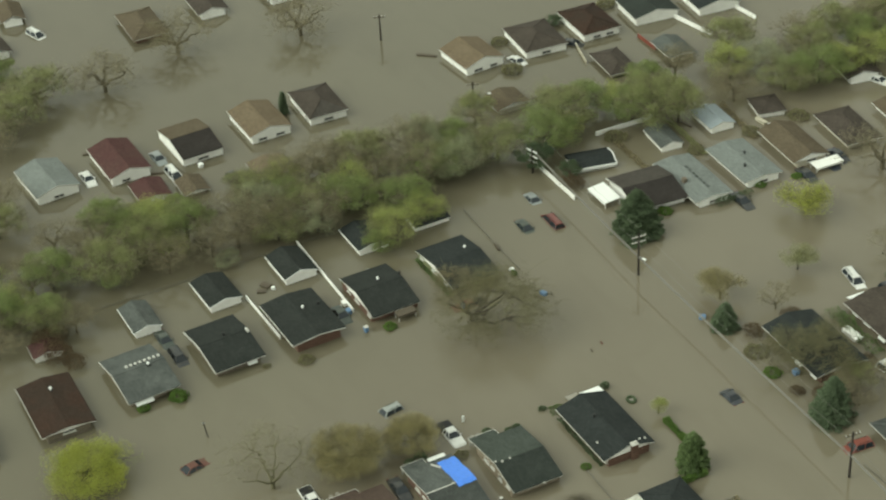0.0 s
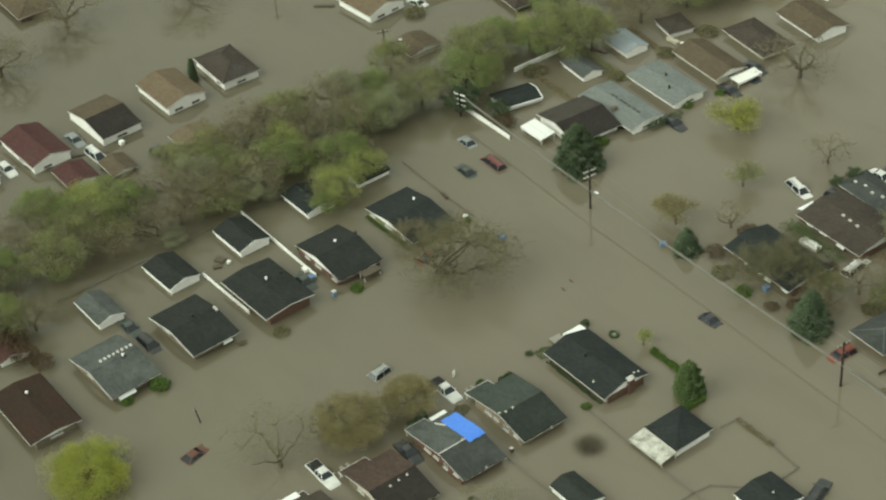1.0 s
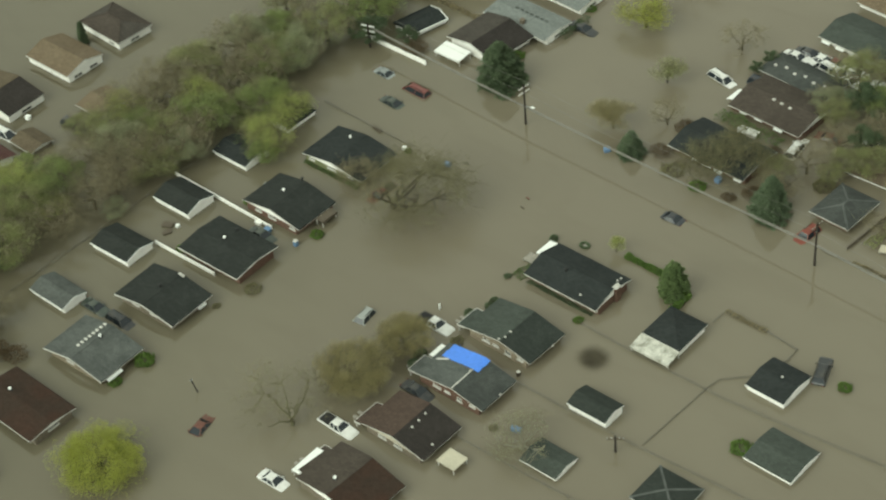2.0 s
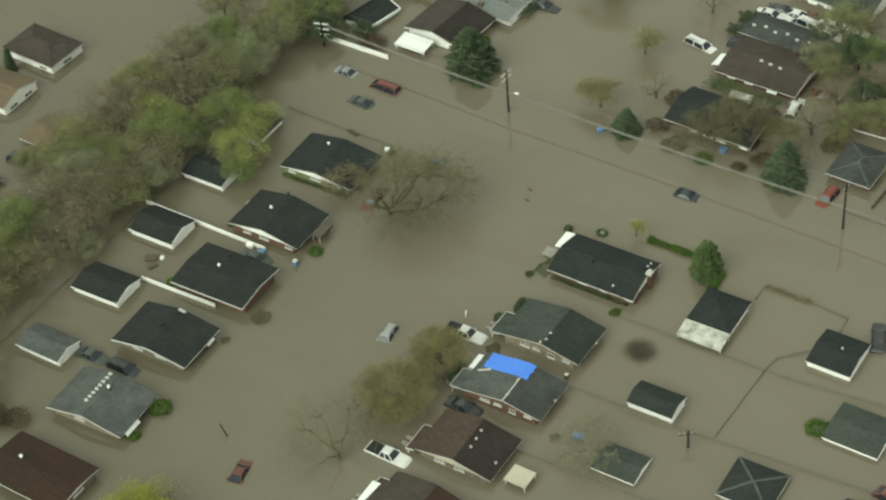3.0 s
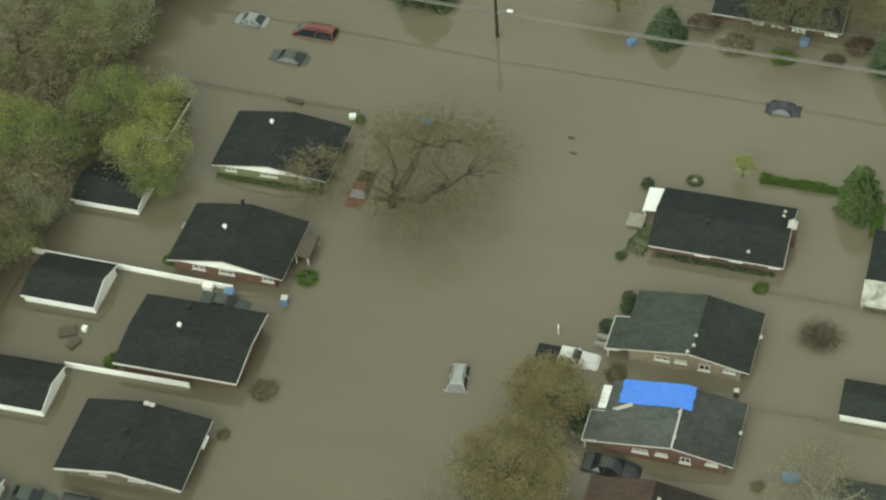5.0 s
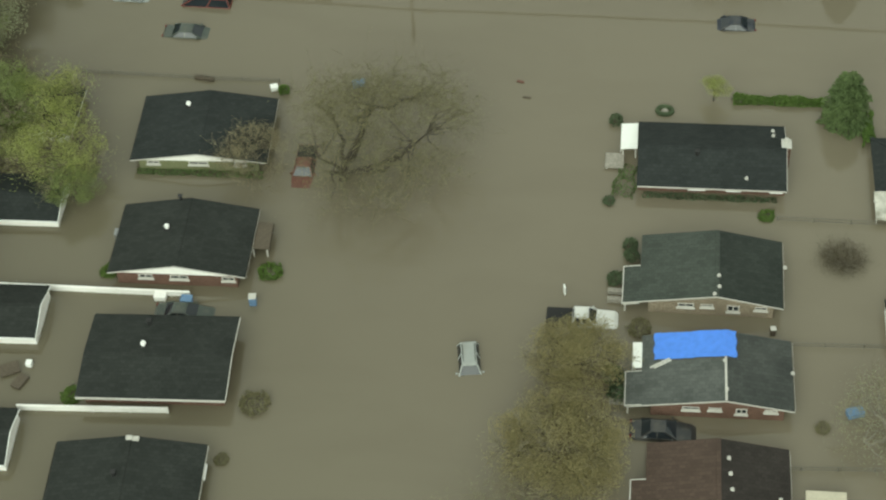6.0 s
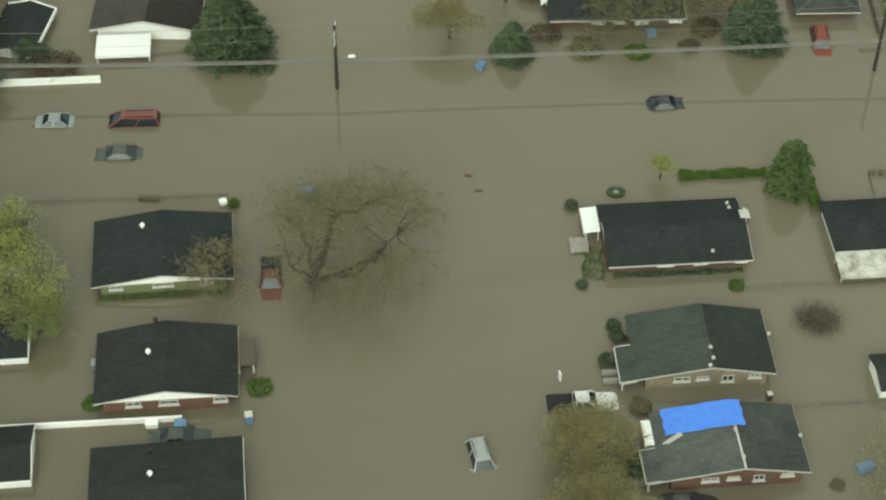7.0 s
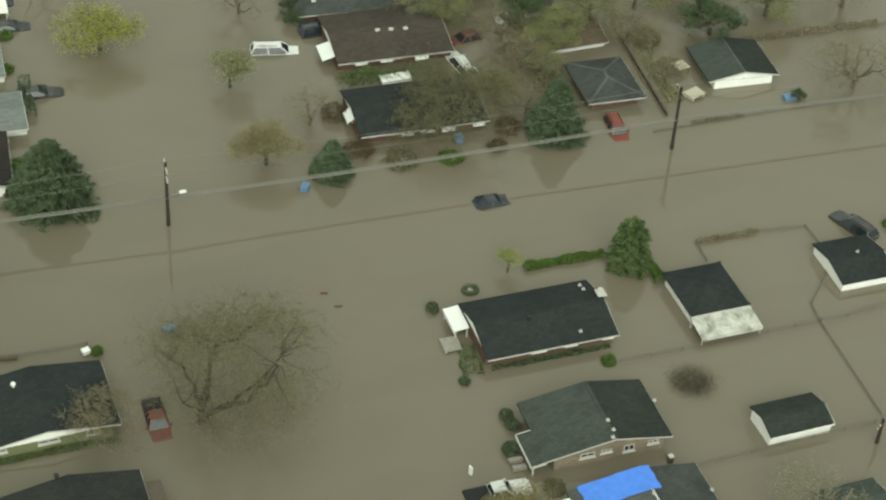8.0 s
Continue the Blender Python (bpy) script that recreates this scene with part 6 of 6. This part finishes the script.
# the crowded yards north of the brown-roofed brick house
car(11.6, 74.0, 0.9, WHITE_P, "white car in a row of parked cars", "sedan", sink=0.82, length=4.3)
car(12.4, 75.6, 5.9, DARK_P, "black car in a row of parked cars", "sedan", sink=0.82, length=4.3)
car(14.2, 74.0, 80.9, WHITE_P, "white car nosed towards the house", "sedan", sink=0.82, length=4.0)
car(14.6, 75.5, 0.9, WHITE_P, "white car in a row of parked cars", "sedan", sink=0.82, length=4.3)
car(17.4, 74.2, -7.1, WHITE_P, "white van in a row of parked cars", "van", sink=0.82, length=4.6)
car(16.5, 75.8, -7.1, RUST_PAINT, "dull red car behind a white van", "sedan", sink=0.82, length=4.3)
car(19.3, 75.8, 10.9, WHITE_P, "white car in a row of parked cars", "sedan", sink=0.82, length=4.2)
car(19.8, 73.9, -4.1, WHITE_P, "white car at the end of the row", "sedan", sink=0.82, length=4.2)
car(24.2, 75.3, -4.1, WHITE_P, "white car alone in a back yard", "sedan", sink=0.82, length=4.4)
put(GREENS[2], 26.6, 55.6, 0.8, 30, 0.7)
put(GREENS[1], 24.4, 53.0, 0.5, 250, 0.5)
put(GREENS[1], 30.2, 58.6, 0.6, 130, 0.6)
put(GREENS[2], 39.8, 52.0, 0.6, 210, 0.5)
put(DARK_TREE, 25.8, 69.4, 1.1, 80)
put(DARK_TREE, 30.3, 63.1, 1.0, 98)
put(DARK_TREE, 9.7, 71.0, 0.45, 242)
put(DARK_TREE, 9.5, 68.2, 0.4, 220)
put(GREENS[4], 20.8, 67.6, 0.6, 300)
put(GREENS[1], 23.4, 65.9, 0.6, 0)
put(GREENS[2], 27.2, 61.0, 0.7, 60)
put(GREENS[1], 29.5, 56.1, 0.45, 38)
put(GREENS[2], 24.4, 75.8, 0.7, 105)

# the far end of the next street west
house(-66.0, 87.2, -3.4, 7.8, 7.2, "x", SLATE, WHITE, "white house with a black roof at the far end", eave=1.25, edge=1.5, over=0.25, group=ROW_W)
panel_fence((-63.8, 79.9), (-55.9, 81.8), "long white board fence between two yards", high=0.62)
panel_fence((-64.0, 89.4), (-57.2, 90.4), "white board fence at the far end", high=0.62)
car(-32.3, 95.5, 20.5, WHITE_P, "white car beside the woods", sink=0.78)
car(-17.8, 78.8, 0.7, NAVY_P, "dark blue car before the brown-roofed house", sink=0.78)
car(-64.2, 62.4, 40.4, DARK_P, "dark car between two houses", sink=0.83)
car(-63.3, 52.7, 15.4, WHITE_P, "white car beside the tan-roofed house", sink=0.88, length=4.03)
car(-57.8, 76.1, 60.3, RED_P, "red car behind a board fence", sink=0.88, length=4.03)
put(DARK_TREE, -71.4, 62.7, 0.55, 0, 0.35)
put(DARK_TREE, -64.9, 56.9, 0.4, 40, 0.35)
put(OLIVE_LOW, -70.0, 52.8, 1.3, 0)
put(OLIVE_LOW, -61.0, 50.5, 1.6, 70)
put(OLIVE_LOW, -72.8, 72.6, 1.5, 70)
put(OLIVE_LOW, -36.7, 54.7, 1.6, 20)
put(OLIVE_LOW, -28.2, 62.6, 1.2, 120)
put(OLIVE_LOW, -28.6, 71.9, 1.3, 220)
put(OLIVE_LOW, -29.3, 79.9, 1.5, 320)
put(LOW, -17.1, 51.4, 1.2, 20, 1.2)
put(LOW, -16.7, 65.6, 1.0, 20)
put(LOW, -16.1, 71.1, 0.9, 100)
hedge(75, (-35.6, 54.3), (-26.8, 54.5), 0.74, 0.31, LEAF_BUDS, "dry brush between two back yards", per_metre=80)
hedge(76, (-37.7, 63.6), (-26.6, 63.3), 0.74, 0.31, LEAF_OLIVE, "olive brush between two back yards", per_metre=80)
hedge(77, (-37.7, 72.4), (-26.8, 71.4), 0.74, 0.31, LEAF_BUDS, "dry brown brush along a back fence", per_metre=80)
small_box("chest", -33.0, 76.6, 0.2, 1.6, 0.9, 0.5, 40, BRIGHT, "white chest drifting beside a garage", "chest")
small_box("chest", -30.6, 74.6, 0.15, 1.9, 0.6, 0.4, 10, CREAM, "cream box drifting in a back yard", "chest")
small_box("plank", -28.8, 76.3, 0.06, 2.8, 0.4, 0.12, 60, WHITE, "white board drifting in a back yard", "plank")
small_box("plank", -35.2, 65.1, 0.06, 2.4, 0.4, 0.12, 20, OLD_WOOD, "brown board drifting behind a garage", "plank")
small_box("plank", -58.4, -9.2, 0.06, 2.6, 0.5, 0.14, 20, OLD_WOOD, "brown board drifting among the cars", "plank")
small_box("plank", -59.1, -5.0, 0.06, 1.8, 0.4, 0.14, 70, OLD_WOOD, "dark board drifting among the cars", "plank")
small_box("pallet", -60.7, -11.1, 0.08, 1.6, 1.1, 0.14, 15, OLD_WOOD, "dark wooden pallet behind the maroon house", "pallet")

# drifting debris and yard clutter
small_box("tub", 28.65, 2.1, 0.15, 1.1, 0.6, 0.4, 20, BLUE_PLASTIC, "blue plastic tub under the pale bare tree", "tub")
put(OLIVE_LOW, 26.6, 0.7, 0.5, 40)
small_box("pallet", -26.5, -0.7, 0.1, 1.3, 0.9, 0.12, 30, OLD_WOOD, "dark wooden pallet drifting behind a garage", "pallet")
small_box("pallet", -25.5, -1.6, 0.08, 1.1, 0.7, 0.1, 70, OLD_WOOD, "broken wooden pallet drifting behind a garage", "pallet")
small_box("bucket", -25.3, -0.1, 0.1, 0.4, 0.4, 0.4, 0, BRIGHT, "white bucket drifting in a back yard", "bucket")
small_box("plank", -68.9, -11.6, 0.05, 2.6, 0.5, 0.12, 80, OLD_WOOD, "long brown plank drifting behind a house", "plank")
small_box("plank", -71.7, 41.4, 0.08, 3.0, 0.5, 0.14, 50, OLD_WOOD, "dark beam drifting beside a house", "plank")
panel_fence((-61.1, 72.0), (-56.2, 72.2), "red-brown board fence beside a garage", high=0.55, mat=RED_PAINT)
panel_fence((-63.4, 62.5), (-57.5, 61.2), "pale board fence between two yards", high=0.47, mat=CREAM)
small_box("container", -57.9, 1.0, 0.2, 0.7, 0.6, 0.5, 10, BRIGHT, "white chest beside the parked cars", "container")
